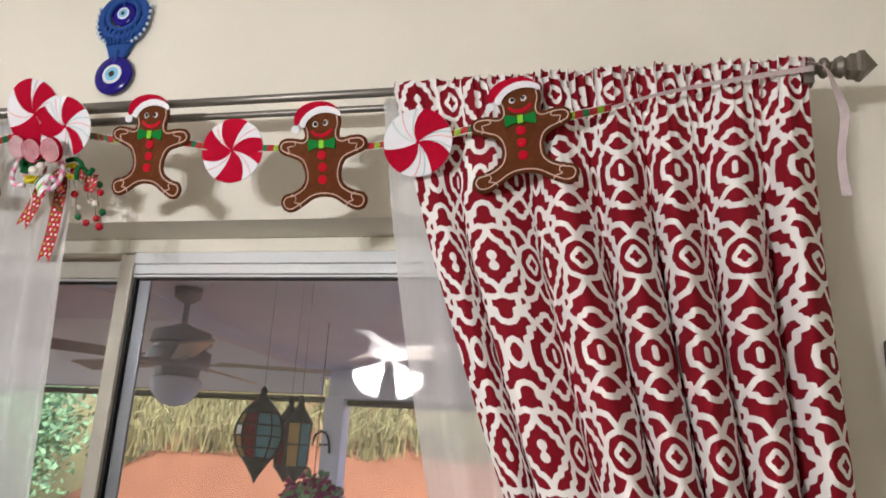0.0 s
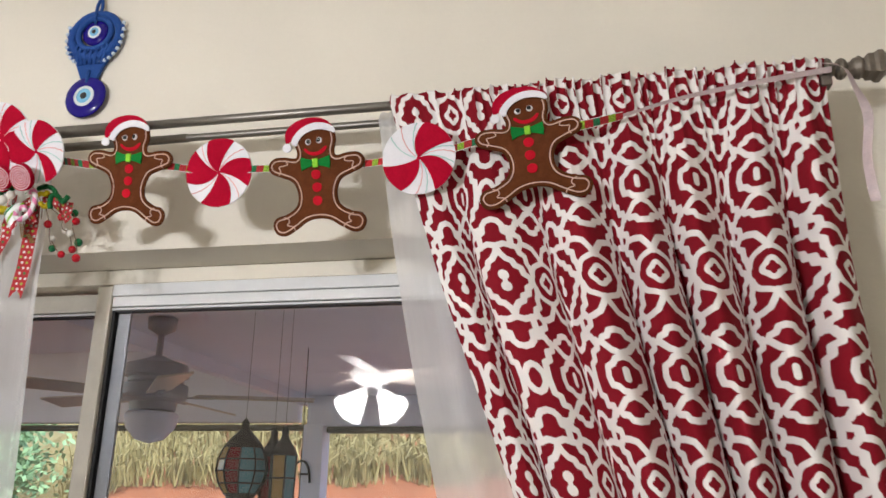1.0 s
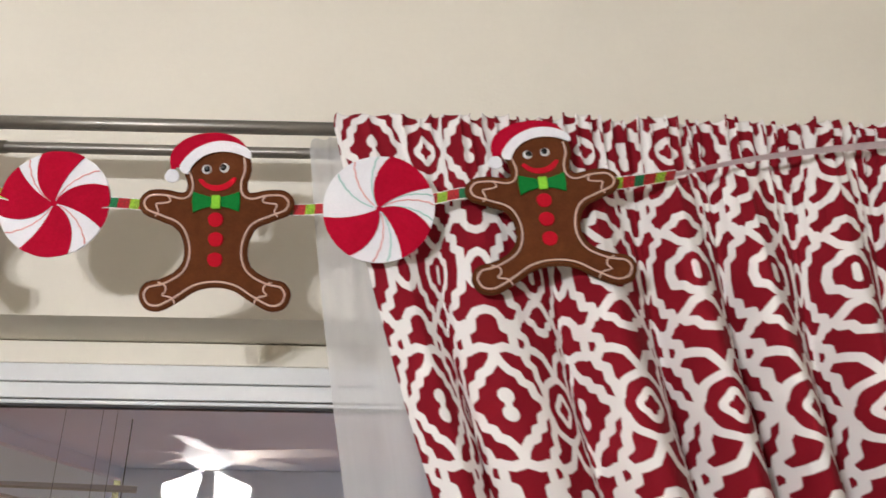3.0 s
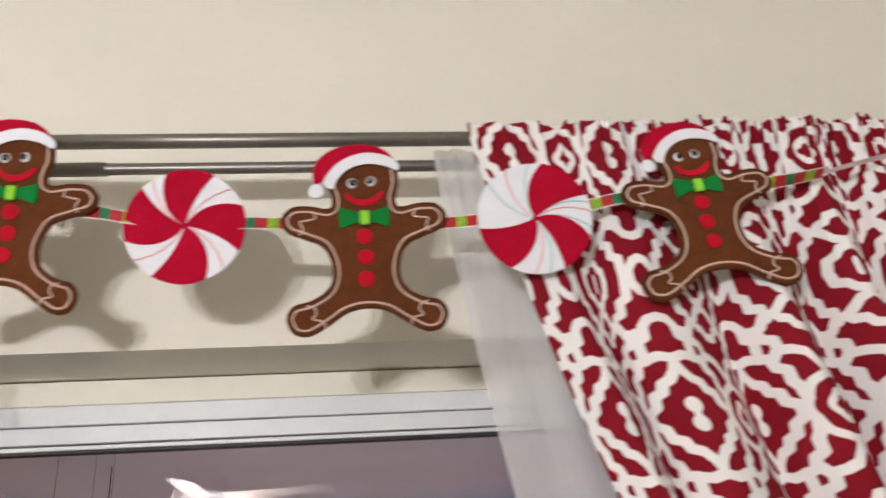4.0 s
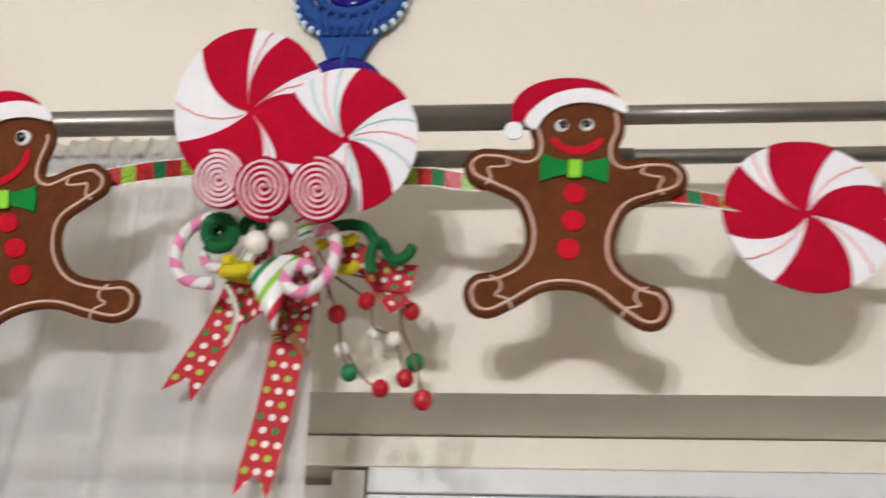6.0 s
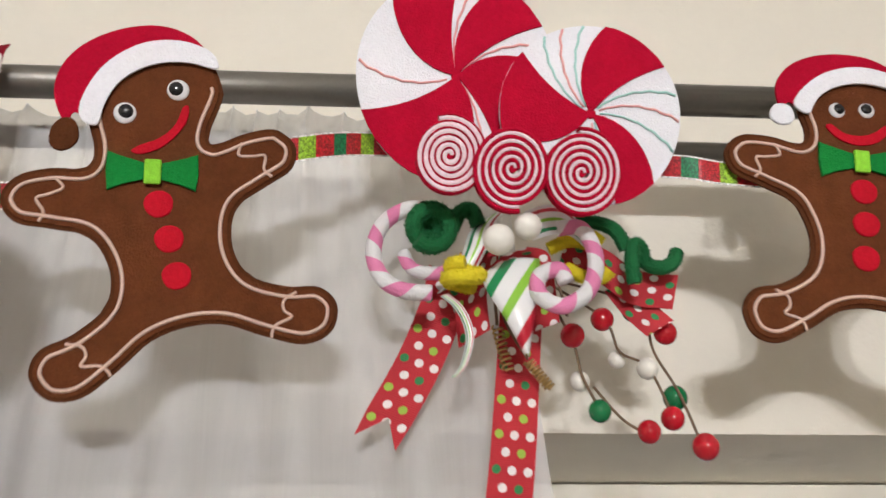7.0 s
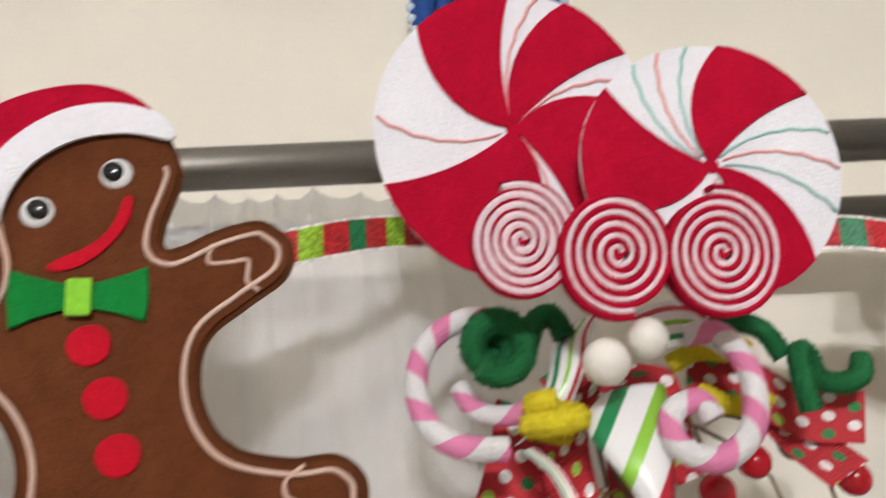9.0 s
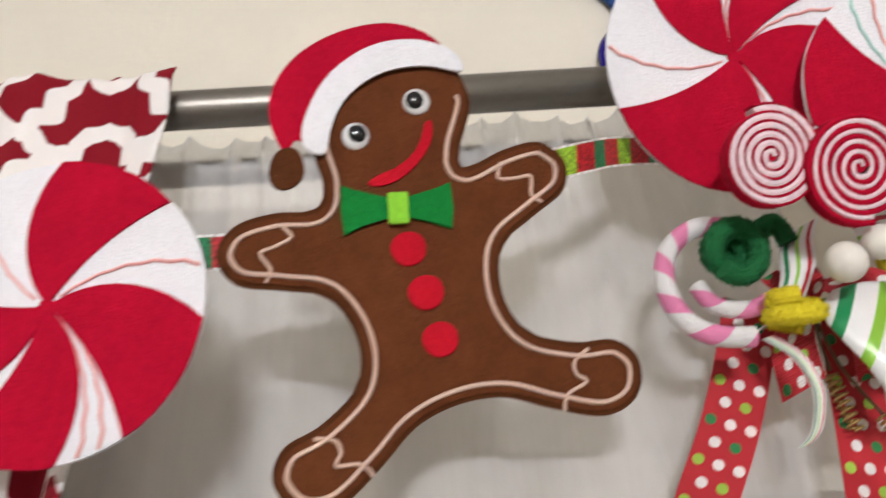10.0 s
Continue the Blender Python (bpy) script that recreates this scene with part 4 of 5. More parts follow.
chenille(smooth_path([(-0.640, -0.164, 2.312), (-0.628, -0.168, 2.302), (-0.617, -0.172, 2.300), (-0.612, -0.176, 2.304)], 8), 0.0048, YELLOWPIPE, "yellow_chenille")


def cane(points, thick=0.0066):
    chenille(smooth_path(points, 9), thick, CANDYPIPE, "striped_chenille", "pink and white twisted chenille loop")


cane([(-0.728, -0.178, 2.348), (-0.751, -0.180, 2.350), (-0.770, -0.181, 2.336), (-0.7765, -0.182, 2.313), (-0.771, -0.183, 2.292), (-0.757, -0.184, 2.281), (-0.737, -0.182, 2.280)], 0.0060)
cane([(-0.756, -0.170, 2.318), (-0.749, -0.172, 2.304), (-0.732, -0.174, 2.300), (-0.718, -0.174, 2.306)], 0.0052)
cane([(-0.650, -0.192, 2.327), (-0.634, -0.195, 2.325), (-0.627, -0.197, 2.302), (-0.634, -0.198, 2.276), (-0.652, -0.198, 2.263), (-0.667, -0.197, 2.271), (-0.666, -0.196, 2.286), (-0.653, -0.195, 2.292), (-0.648, -0.194, 2.283)], 0.0060)


def satin(points, width, across, name="satin_loop"):
    part(name, strip(smooth_path(points, 8), width, across), SATIN, CP, "white satin ribbon with green and red stripes", smooth=True)


satin([(-0.690, -0.172, 2.352), (-0.700, -0.180, 2.335), (-0.706, -0.184, 2.315), (-0.716, -0.178, 2.296), (-0.722, -0.170, 2.292)], 0.022, (0.85, -0.2, 0.35))
def satin_fold(left, right, name="satin_fold"):
    """A broad ribbon folded to a point, its stripes running aslant."""
    a, b = smooth_path(left, 6), smooth_path(right, 6)
    bm = bmesh.new()
    uv = bm.loops.layers.uv.verify()
    rows = [[bm.verts.new(p.lerp(q, k / 6) + Vector((0, -0.004 * math.sin(math.pi * k / 6), 0))) for k in range(7)] for p, q in zip(a, b)]
    for r0, r1 in zip(rows, rows[1:]):
        for k in range(6):
            f = bm.faces.new((r0[k], r0[k + 1], r1[k + 1], r1[k]))
            for loop in f.loops:
                c = loop.vert.co
                loop[uv].uv = (0.5 * c.x + 0.87 * c.z, (0.87 * c.x - 0.5 * c.z + 1.757) / 0.053)
    ob = part(name, bm, SATIN, CP, "white satin ribbon with green and red stripes, folded to a point", smooth=True)
    ob.modifiers.new("thickness", "SOLIDIFY").thickness = 0.0006


satin_fold([(-0.691, -0.184, 2.303), (-0.703, -0.190, 2.285), (-0.690, -0.190, 2.258), (-0.677, -0.182, 2.2355)], [(-0.6625, -0.184, 2.3065), (-0.6655, -0.190, 2.282), (-0.6706, -0.190, 2.257), (-0.6754, -0.182, 2.2337)])
satin([(-0.668, -0.184, 2.334), (-0.656, -0.192, 2.334), (-0.644, -0.194, 2.332), (-0.634, -0.190, 2.326)], 0.022, (-0.25, -0.3, 0.9))
satin([(-0.728, -0.176, 2.282), (-0.718, -0.182, 2.268), (-0.712, -0.180, 2.250), (-0.716, -0.174, 2.232), (-0.722, -0.168, 2.226)], 0.006, (0.9, -0.5, 0.1), "satin_end")


def dotted(points, width, across, name="dotted_ribbon"):
    part(name, strip(smooth_path(points, 8), width, across), DOTS, CP, "red grosgrain ribbon with white and green dots", smooth=False)


def swallow_tail(points, width, across):
    """A ribbon end cut to a notch."""
    pts = smooth_path(points, 10)
    a = Vector(across).normalized()
    bm = strip(pts, width, across)
    uv = bm.loops.layers.uv.verify()
    p, d = pts[-1], (pts[-1] - pts[-3]).normalized()
    run = sum((q - r).length for q, r in zip(pts[1:], pts))
    for sgn in (-1, 1):
        tri = [(p + a * sgn * width / 2, (run, 0.5 + sgn / 2)), (p + a * sgn * width * 0.46 + d * 0.019, (run + 0.019, 0.5 + sgn * 0.46)), (p, (run, 0.5))]
        f = bm.faces.new([bm.verts.new(q) for q, _ in tri])
        for loop, (_, c) in zip(f.loops, tri):
            loop[uv].uv = c
    part("ribbon_tail", bm, DOTS, CP, "red ribbon tail with white and green dots and a notched end")


swallow_tail([(-0.722, -0.150, 2.315), (-0.728, -0.140, 2.290), (-0.744, -0.134, 2.250), (-0.764, -0.130, 2.212)], 0.032, (0.94, 0.10, -0.34))
swallow_tail([(-0.668, -0.150, 2.315), (-0.671, -0.142, 2.285), (-0.676, -0.136, 2.235), (-0.682, -0.130, 2.180), (-0.690, -0.128, 2.128)], 0.031, (0.99, 0.12, -0.08))
dotted([(-0.705, -0.165, 2.330), (-0.700, -0.170, 2.310), (-0.708, -0.160, 2.290), (-0.706, -0.150, 2.262)], 0.026, (0.8, -0.5, 0.3))
dotted([(-0.680, -0.160, 2.325), (-0.668, -0.172, 2.312), (-0.664, -0.165, 2.290), (-0.660, -0.150, 2.270)], 0.030, (0.9, -0.4, 0.2))
dotted([(-0.640, -0.160, 2.330), (-0.612, -0.158, 2.318), (-0.590, -0.156, 2.302), (-0.562, -0.160, 2.296)], 0.026, (0.25, -0.25, 0.95))
dotted([(-0.600, -0.150, 2.308), (-0.588, -0.148, 2.290), (-0.574, -0.150, 2.272)], 0.022, (0.8, -0.3, 0.4))
for bx, by, bz, br in ((-0.694, -0.212, 2.3040, 0.0104), (-0.6745, -0.214, 2.3135, 0.0092)):
    part("pearl", ball(br, (bx, by, bz), seg=24), BERRY["white"], CP, "large matte white bead", smooth=True)

berries = [("red", -0.609, 2.289, 0.0076), ("red", -0.634, 2.272, 0.0078), ("white", -0.629, 2.243, 0.0062), ("green", -0.619, 2.218, 0.0070), ("red", -0.589, 2.201, 0.0070), ("white", -0.600, 2.260, 0.0056),
           ("white", -0.581, 2.250, 0.0068), ("red", -0.566, 2.275, 0.0074), ("green", -0.562, 2.231, 0.0078), ("red", -0.569, 2.213, 0.0072), ("red", -0.552, 2.191, 0.0080), ("green", -0.583, 2.300, 0.0072)]
for k, (col, x, z, r) in enumerate(berries):
    y = -0.13 - 0.008 * math.sin(k * 2.1)
    part("berry", ball(r * 1.13, (x, y, z), (1, 1, 1.04), 22), BERRY[col], CP, f"glossy {col} berry" if col != "white" else "matte white berry", smooth=True)
for pts in ([(-0.654, 2.321), (-0.634, 2.272), (-0.629, 2.243), (-0.619, 2.218)], [(-0.652, 2.321), (-0.609, 2.289), (-0.600, 2.262), (-0.581, 2.250), (-0.569, 2.213)],
            [(-0.640, 2.320), (-0.583, 2.300), (-0.575, 2.262), (-0.562, 2.231), (-0.552, 2.191)], [(-0.622, 2.235), (-0.605, 2.212), (-0.589, 2.201)], [(-0.585, 2.300), (-0.574, 2.288), (-0.566, 2.275)]):
    part("wire_stem", tube(smooth_path([(x, -0.132, z) for x, z in pts], 6), 0.0011, 6), TWIG, CP, smooth=True)


def spring(a, b, r):
    a, b = Vector(a), Vector(b)
    d = (b - a).normalized()
    e1 = d.orthogonal().normalized()
    e2 = d.cross(e1)
    n = 120
    pts = [a + (b - a) * (i / n) + r * (math.cos(2 * math.pi * 9 * i / n) * e1 + math.sin(2 * math.pi * 9 * i / n) * e2) for i in range(n + 1)]
    part("wound_cord", tube(pts, 0.00085, 6), COIL, CP, "bronze cord wound into a spring", smooth=True)


spring((-0.690, -0.150, 2.272), (-0.683, -0.146, 2.240), 0.0036)
spring((-0.670, -0.150, 2.246), (-0.655, -0.146, 2.228), 0.0034)
for pts in ([(-0.684, 2.330), (-0.690, 2.30), (-0.690, 2.272)], [(-0.690, 2.310), (-0.684, 2.275), (-0.670, 2.246)], [(-0.66, 2.325), (-0.652, 2.300), (-0.648, 2.275)], [(-0.655, 2.33), (-0.645, 2.31), (-0.640, 2.28)]):
    part("wire_stem", tube(smooth_path([(x, -0.152, z) for x, z in pts], 6), 0.0011, 6), TWIG, CP, smooth=True)


# ---- blue glass charm on the wall ----
CH = thing("evil_eye_charm", pose(-0.689, -0.004, 2.829), "blue crochet wall charm with two glass eye discs and pale beads", "wall charm")
ring_pts = [(0.066 * math.cos(a) * (1.0), -0.010, 0.062 * math.sin(a) - 0.004) for a in (2 * math.pi * k / 40 for k in range(40))]
part("cord_ring", tube(ring_pts, 0.0105, 12, True, flat=0.8), CORD, CH, smooth=True)
part("cord_ring", tube([(0.046 * math.cos(a), -0.013, 0.044 * math.sin(a)) for a in (2 * math.pi * k / 36 for k in range(36))], 0.0075, 10, True), CORD, CH, smooth=True)
skirt = [(-0.070, 0.004), (-0.066, -0.034), (-0.050, -0.066), (-0.034, -0.094), (-0.022, -0.128), (0.022, -0.128), (0.034, -0.094), (0.050, -0.066), (0.066, -0.034), (0.070, 0.004), (0.056, -0.016), (0.040, -0.038), (0.0, -0.050), (-0.040, -0.038), (-0.056, -0.016)]
part("crochet_skirt", plate(skirt, 0.010, -0.012, 0.002), CORD, CH)
for k in range(7):
    a = -math.pi / 2 + (k - 3) * 0.30
    part("cord_fan", tube([(0.043 * math.cos(a), -0.014, 0.043 * math.sin(a)), (0.058 * math.cos(a), -0.016, 0.062 * math.sin(a)), (0.050 * math.cos(a) * 0.8, -0.014, -0.088)], 0.0042, 8), CORD, CH, smooth=True)


def glass_eye(r, z, x=0.0):
    m = Matrix.Translation((x, -0.010, z)) @ Matrix.Rotation(radians(90), 4, "X")
    body = part("glass_disc", lathe([(r * 0.3, -0.004), (r * 0.9, -0.004), (r, 0.0), (r * 0.94, 0.004), (r * 0.6, 0.007), (0, 0.008)], 40, m=m), COBALT, CH, "cobalt blue glass eye disc", smooth=True)
    for q, mat, h, n in ((0.50, GWHITE, 0.0088, "white_ring"), (0.36, GAQUA, 0.0096, "aqua_ring"), (0.17, GBLACK, 0.0104, "dark_centre")):
        part(n, lathe([(r * q, 0.004), (r * q, h - 0.0012), (r * q * 0.85, h - 0.0003), (0, h)], 32, m=m), mat, body, smooth=True)


glass_eye(0.036, 0.003)
glass_eye(0.0560, -0.178)
for k in range(9):
    for sgn in (-1, 1):
        a = radians(18 - 13.5 * k)
        part("bead", ball(0.0052, (sgn * (0.079 - 0.0011 * max(k - 3, 0) ** 1.6) * math.cos(a * 0.75), -0.012, 0.078 * math.sin(a * 1.0) * (1.05)), seg=14), BEAD, CH, smooth=True)
        part("cord_knot", ball(0.0058, (sgn * (0.074 - 0.0011 * max(k - 3, 0) ** 1.6) * math.cos(a * 0.75 - 0.08), -0.010, 0.076 * math.sin(a - 0.1) * 1.05), seg=10), CORD, CH, smooth=True)
part("hanging_loop", tube(smooth_path([(-0.006, -0.012, 0.058), (-0.007, -0.010, 0.085), (0.0, -0.008, 0.108), (0.007, -0.010, 0.085), (0.006, -0.012, 0.058)], 8), 0.0042, 8), CORD, CH, smooth=True)
part("cord_tie", tube([(0.0, -0.019, 0.058), (0.001, -0.022, 0.040), (0.0, -0.016, 0.026)], 0.0036, 8), CORD, CH, smooth=True)
part("cord_tie", tube([(0.0, -0.012, -0.105), (0.0, -0.014, -0.125), (0.0, -0.012, -0.142)], 0.0050, 8), CORD, CH, smooth=True)
part("hook", tube(smooth_path([(0.0, 0.004, 0.150), (0.0, -0.014, 0.140), (0.0, -0.016, 0.118), (0.0, -0.006, 0.106), (0.0, 0.0, 0.112)], 6), 0.0032, 8), BRASS, CH, smooth=True)


# ---- ceiling fan in the room, seen mirrored in the glass ----
fan = thing("ceiling_fan", pose(FAN.x, FAN.y, FAN.z), "white ceiling fan with four lit frosted glass shades", "ceiling fan")
WHITEP = material("white_enamel", (0.75, 0.73, 0.70), 0.3, grain=0.03)
BLADE = material("pale_wood_blade", (0.55, 0.47, 0.38), 0.35, grain=0.1, grain_scale=30)
SHADEM = material("lit_frosted_glass", (0.9, 0.88, 0.84), 0.4, emit=((1.0, 0.95, 0.90), 7.0))
part("motor", lathe([(0.03, -0.02), (0.10, 0.0), (0.14, 0.05), (0.14, 0.12), (0.08, 0.17), (0.03, 0.18)], 32, m=Matrix.Translation((0, 0, 0.10))), WHITEP, fan, smooth=True)
part("downrod", tube([(0, 0, 0.27), (0, 0, ROOF_Z - FAN.z)], 0.014, 12), WHITEP, fan, smooth=True)
for k in range(5):
    a = 2 * math.pi * k / 5 + 0.3
    c, s = math.cos(a), math.sin(a)
    bm = box(0.13, 0.66, -0.065, 0.065, 0.15, 0.158, 0.003)
    bm.transform(Matrix.Rotation(a, 4, "Z") @ Matrix.Rotation(radians(10), 4, "X"))
    part("blade", bm, BLADE, fan)
for sx, sy in SHADES:
    d = Vector((sx, sy, -0.12)).normalized()
    m = Matrix.Translation((sx * 0.55, sy * 0.55, 0.04)) @ d.to_track_quat("Z", "Y").to_matrix().to_4x4()
    bm = lathe([(0.026, 0.0), (0.036, 0.025), (0.056, 0.075), (0.086, 0.145), (0.090, 0.155)], 24, m=m)
    bmesh.ops.delete(bm, geom=[f for f in bm.faces if len(f.verts) > 4], context="FACES_ONLY")
    sh = part("glass_shade", bm, SHADEM, fan, "lit frosted glass bell shade", smooth=True)
    sh.visible_shadow = False
    part("arm", tube([(0, 0, 0.09), (sx * 0.45, sy * 0.45, 0.075), (sx * 0.58, sy * 0.58, 0.04)], 0.010, 8), WHITEP, fan, smooth=True)


# ---- patio behind the door ----
LILAC = material("pale_lilac_paint", (0.80, 0.81, 0.88), 0.6, grain=0.04, grain_scale=20, stain=0.1, stain_scale=1.5, bump=0.1, bump_scale=30)
SLAB = material("patio_concrete", (0.64, 0.62, 0.60), 0.8, grain=0.1, grain_scale=30, stain=0.2, stain_scale=2)
CLAY = material("orange_clay", (0.265, 0.100, 0.050), 0.95, grain=0.2, grain_scale=3, stain=0.35, stain_scale=0.8, bump=0.8, bump_scale=4)
STRAW = material("dry_grass", (0.26, 0.22, 0.10), 0.9, grain=0.4, grain_scale=2.0, stain=0.3, stain_scale=0.6)
LEAFY = material("green_leaves", (0.24, 0.42, 0.22), 0.6, grain=0.5, grain_scale=1.2, stain=0.3, stain_scale=0.5)
BARK = material("brown_bark", (0.12, 0.08, 0.05), 0.9, grain=0.3, grain_scale=20, bump=0.6, bump_scale=30)
IRON = material("black_iron", (0.015, 0.014, 0.013), 0.5, 0.4, grain=0.2, grain_scale=60)


def patio_z(y):
    return 2.61 - 0.006 * y


bm = bmesh.new()
v = [bm.verts.new(p) for p in ((-1.998, 0.24, patio_z(0.24)), (3.2, 0.24, patio_z(0.24)), (3.2, 5.25, patio_z(5.25)), (-1.998, 5.25, patio_z(5.25)))]
v2 = [bm.verts.new(p.co + Vector((0, 0, 0.12))) for p in v]
bm.faces.new(v[::-1])
bm.faces.new(v2)
for k in range(4):
    bm.faces.new((v[k], v[(k + 1) % 4], v2[(k + 1) % 4], v2[k]))
tagged(part("patio_ceiling", bm, LILAC), "pale lilac painted sloping patio ceiling", "ceiling", kind="structure")
tagged(part("patio_floor", box(-2.3, 3.3, 0.24, 5.4, -0.12, -0.02), SLAB), "grey concrete patio floor", "floor", kind="structure")
tagged(part("patio_side_wall", box(3.2, 3.3, 0.24, 5.3, -0.1, 3.0), LILAC), "pale lilac painted patio side wall", "wall", kind="structure")
# gable infill over the side beam; unseen upper part added to block sun
GABLE0, GABLE1 = 2.52, 2.50
bm = bmesh.new()
a = [bm.verts.new(p) for p in ((-2.0, 0.24, GABLE0), (-2.0, 5.25, GABLE1), (-2.0, 5.25, 3.0), (-2.0, 0.24, 3.0))]
b = [bm.verts.new(p.co + Vector((-0.08, 0, 0))) for p in a]
bm.faces.new(a)
bm.faces.new(b[::-1])
for k in range(4):
    bm.faces.new((a[k], b[k], b[(k + 1) % 4], a[(k + 1) % 4]))
bmesh.ops.recalc_face_normals(bm, faces=bm.faces)
tagged(part("patio_gable", bm, LILAC), "pale lilac boarded gable over the patio's open side, raised to block the sun", "wall", kind="structure")
tagged(part("patio_beam", box(-2.0, 3.2, 5.10, 5.25, 2.32, 2.575, 0.006), LILAC), "pale lilac header beam along the patio's outer edge", "beam", kind="structure")
tagged(part("patio_fascia", box(-6.4, -2.09, 5.10, 5.22, 2.355, 3.0, 0.006), LILAC), "pale lilac painted board wall over the shade rail", "beam", kind="structure")
# slab added beside the patio to keep the sun off the board wall
tagged(part("patio_shading_roof", box(-6.4, -1.99, 0.24, 5.3, 3.002, 3.1), LILAC), "pale lilac roof slab added to shade the board wall", "ceiling", kind="structure")
for px in (-6.3, -2.0, 1.1):
    tagged(part("patio_post", box(px - 0.02, px + 0.16, 5.08, 5.26, -0.02, 2.33, 0.008), LILAC), "pale lilac square patio post under the header", "post", "patio posts")
ROLLUP = material("olive_rolled_shade", (0.10, 0.095, 0.06), 0.8, grain=0.3, grain_scale=40, stain=0.2, stain_scale=4)
for q in (box(-6.4, -2.03, 5.12, 5.20, 2.285, 2.335, 0.015), box(-1.83, 1.07, 5.12, 5.20, 2.262, 2.316, 0.015)):
    tagged(part("rolled_shade", q, ROLLUP), "dark olive shade rolled up under the patio beam", "shade", "rolled shades on the patio")
hook = thing("iron_hook", pose(-1.95, 5.07, 1.97), "small black iron plant hook fixed to the patio post", "hook")
part("arm", tube(smooth_path([(-0.14, 0, -0.06), (-0.12, -0.01, 0.02), (-0.05, -0.01, 0.06), (0.0, 0, 0.0), (0.02, 0.0, -0.12)], 6), 0.010, 8), IRON, hook, smooth=True)
part("brace", tube([(-0.08, 0, -0.05), (0.01, 0, -0.05)], 0.008, 8), IRON, hook, smooth=True)


def patio_fan(m, mat, leaf, label):
    top = thing("patio_fan", m, label, "ceiling fan")
    part("downrod", tube([(0, 0, 0.18), (0, 0, 0.40)], 0.016, 10), mat, top, smooth=True)
    part("canopy", lathe([(0.02, 0.31), (0.07, 0.34), (0.075, 0.395)], 24), mat, top, smooth=True)
    part("motor", lathe([(0.03, -0.08), (0.11, -0.075), (0.115, -0.035), (0.155, -0.02), (0.162, 0.0), (0.162, 0.05), (0.135, 0.065), (0.135, 0.085), (0.16, 0.095), (0.15, 0.155), (0.06, 0.185), (0.03, 0.20)], 32), mat, top)
    part("light_bowl", lathe([(0.0, -0.235), (0.07, -0.215), (0.118, -0.16), (0.132, -0.10), (0.122, -0.085)], 24), LILAC, top, smooth=True)
    for k in range(5):
        bm = box(0.20, 0.80, -0.058, 0.058, -0.004, 0.006, 0.002)
        for w in bm.verts:
            if w.co.x > 0.5:
                w.co.y *= 1.3
        spin = Matrix.Rotation(2 * math.pi * k / 5 + 0.32, 4, "Z") @ Matrix.Rotation(radians(12), 4, "X")
        bm.transform(spin)
        blade = part("blade", bm, leaf, top)
        arm = box(0.13, 0.30, -0.018, 0.018, -0.010, -0.004, 0.002)
        arm.transform(spin)
        part("blade_iron", arm, mat, blade)
    return top


patio_fan(pose(-1.70, 2.15, 2.20), material("pale_grey_enamel", (0.34, 0.32, 0.34), 0.4, grain=0.05), BLADE, "pale grey patio ceiling fan hanging on a rod")

# lanterns of coloured glass
PANES = [material("amber_lantern_glass", (0.62, 0.40, 0.14), 0.2, grain=0.3, grain_scale=30, transmission=0.4), material("teal_lantern_glass", (0.16, 0.40, 0.46), 0.2, grain=0.3, grain_scale=30, transmission=0.4),
         material("ruby_lantern_glass", (0.30, 0.02, 0.03), 0.2, grain=0.3, grain_scale=30, transmission=0.4)]


def lantern(m, prof, sides, label, tints, foot=0.07):
    """A hanging lantern: glass facets between iron ribs, a domed cap and a chain."""
    top = thing("hanging_lantern", m, label, "lantern", "hanging lanterns on the patio")
    k = 0
    for (r0, z0), (r1, z1) in zip(prof, prof[1:]):
        for s in range(sides):
            a0, a1 = 2 * math.pi * s / sides, 2 * math.pi * (s + 1) / sides
            bm = bmesh.new()
            q = [Vector((r * math.cos(a), r * math.sin(a), z)) for r, a, z in ((r0, a0, z0), (r0, a1, z0), (r1, a1, z1), (r1, a0, z1))]
            f = [bm.verts.new(p) for p in q]
            g = [bm.verts.new(p * 0.97) for p in q]
            bm.faces.new(f)
            bm.faces.new(g[::-1])
            for j in range(4):
                bm.faces.new((f[(j + 1) % 4], f[j], g[j], g[(j + 1) % 4]))
            part("glass_facet", bm, PANES[tints[k % len(tints)]], top)
            k += 1
    for s in range(sides):
        a = 2 * math.pi * s / sides
        part("rib", tube([(r * 1.02 * math.cos(a), r * 1.02 * math.sin(a), z) for r, z in prof], 0.004, 6), IRON, top)
    for r, z in prof:
        part("hoop", tube([(r * 1.02 * math.cos(2 * math.pi * i / 24), r * 1.02 * math.sin(2 * math.pi * i / 24), z) for i in range(24)], 0.004, 6, True), IRON, top)
    r, z = prof[-1]
    part("cap", lathe([(r * 1.05, z), (r * 0.8, z + 0.03), (r * 0.35, z + 0.07), (0.014, z + 0.09), (0.018, z + 0.11), (0.004, z + 0.13)], 20), IRON, top, smooth=True)
    r, z = prof[0]
    part("base", lathe([(0.004, z - foot), (0.012, z - foot * 0.8), (r * 0.8, z - foot * 0.2), (r * 1.05, z)], 20), IRON, top, smooth=True)
    top_z = patio_z(m.translation.y) - m.translation.z
    part("chain", tube([(0, 0, prof[-1][1] + 0.12), (0, 0, top_z)], 0.0009, 6), IRON, top)


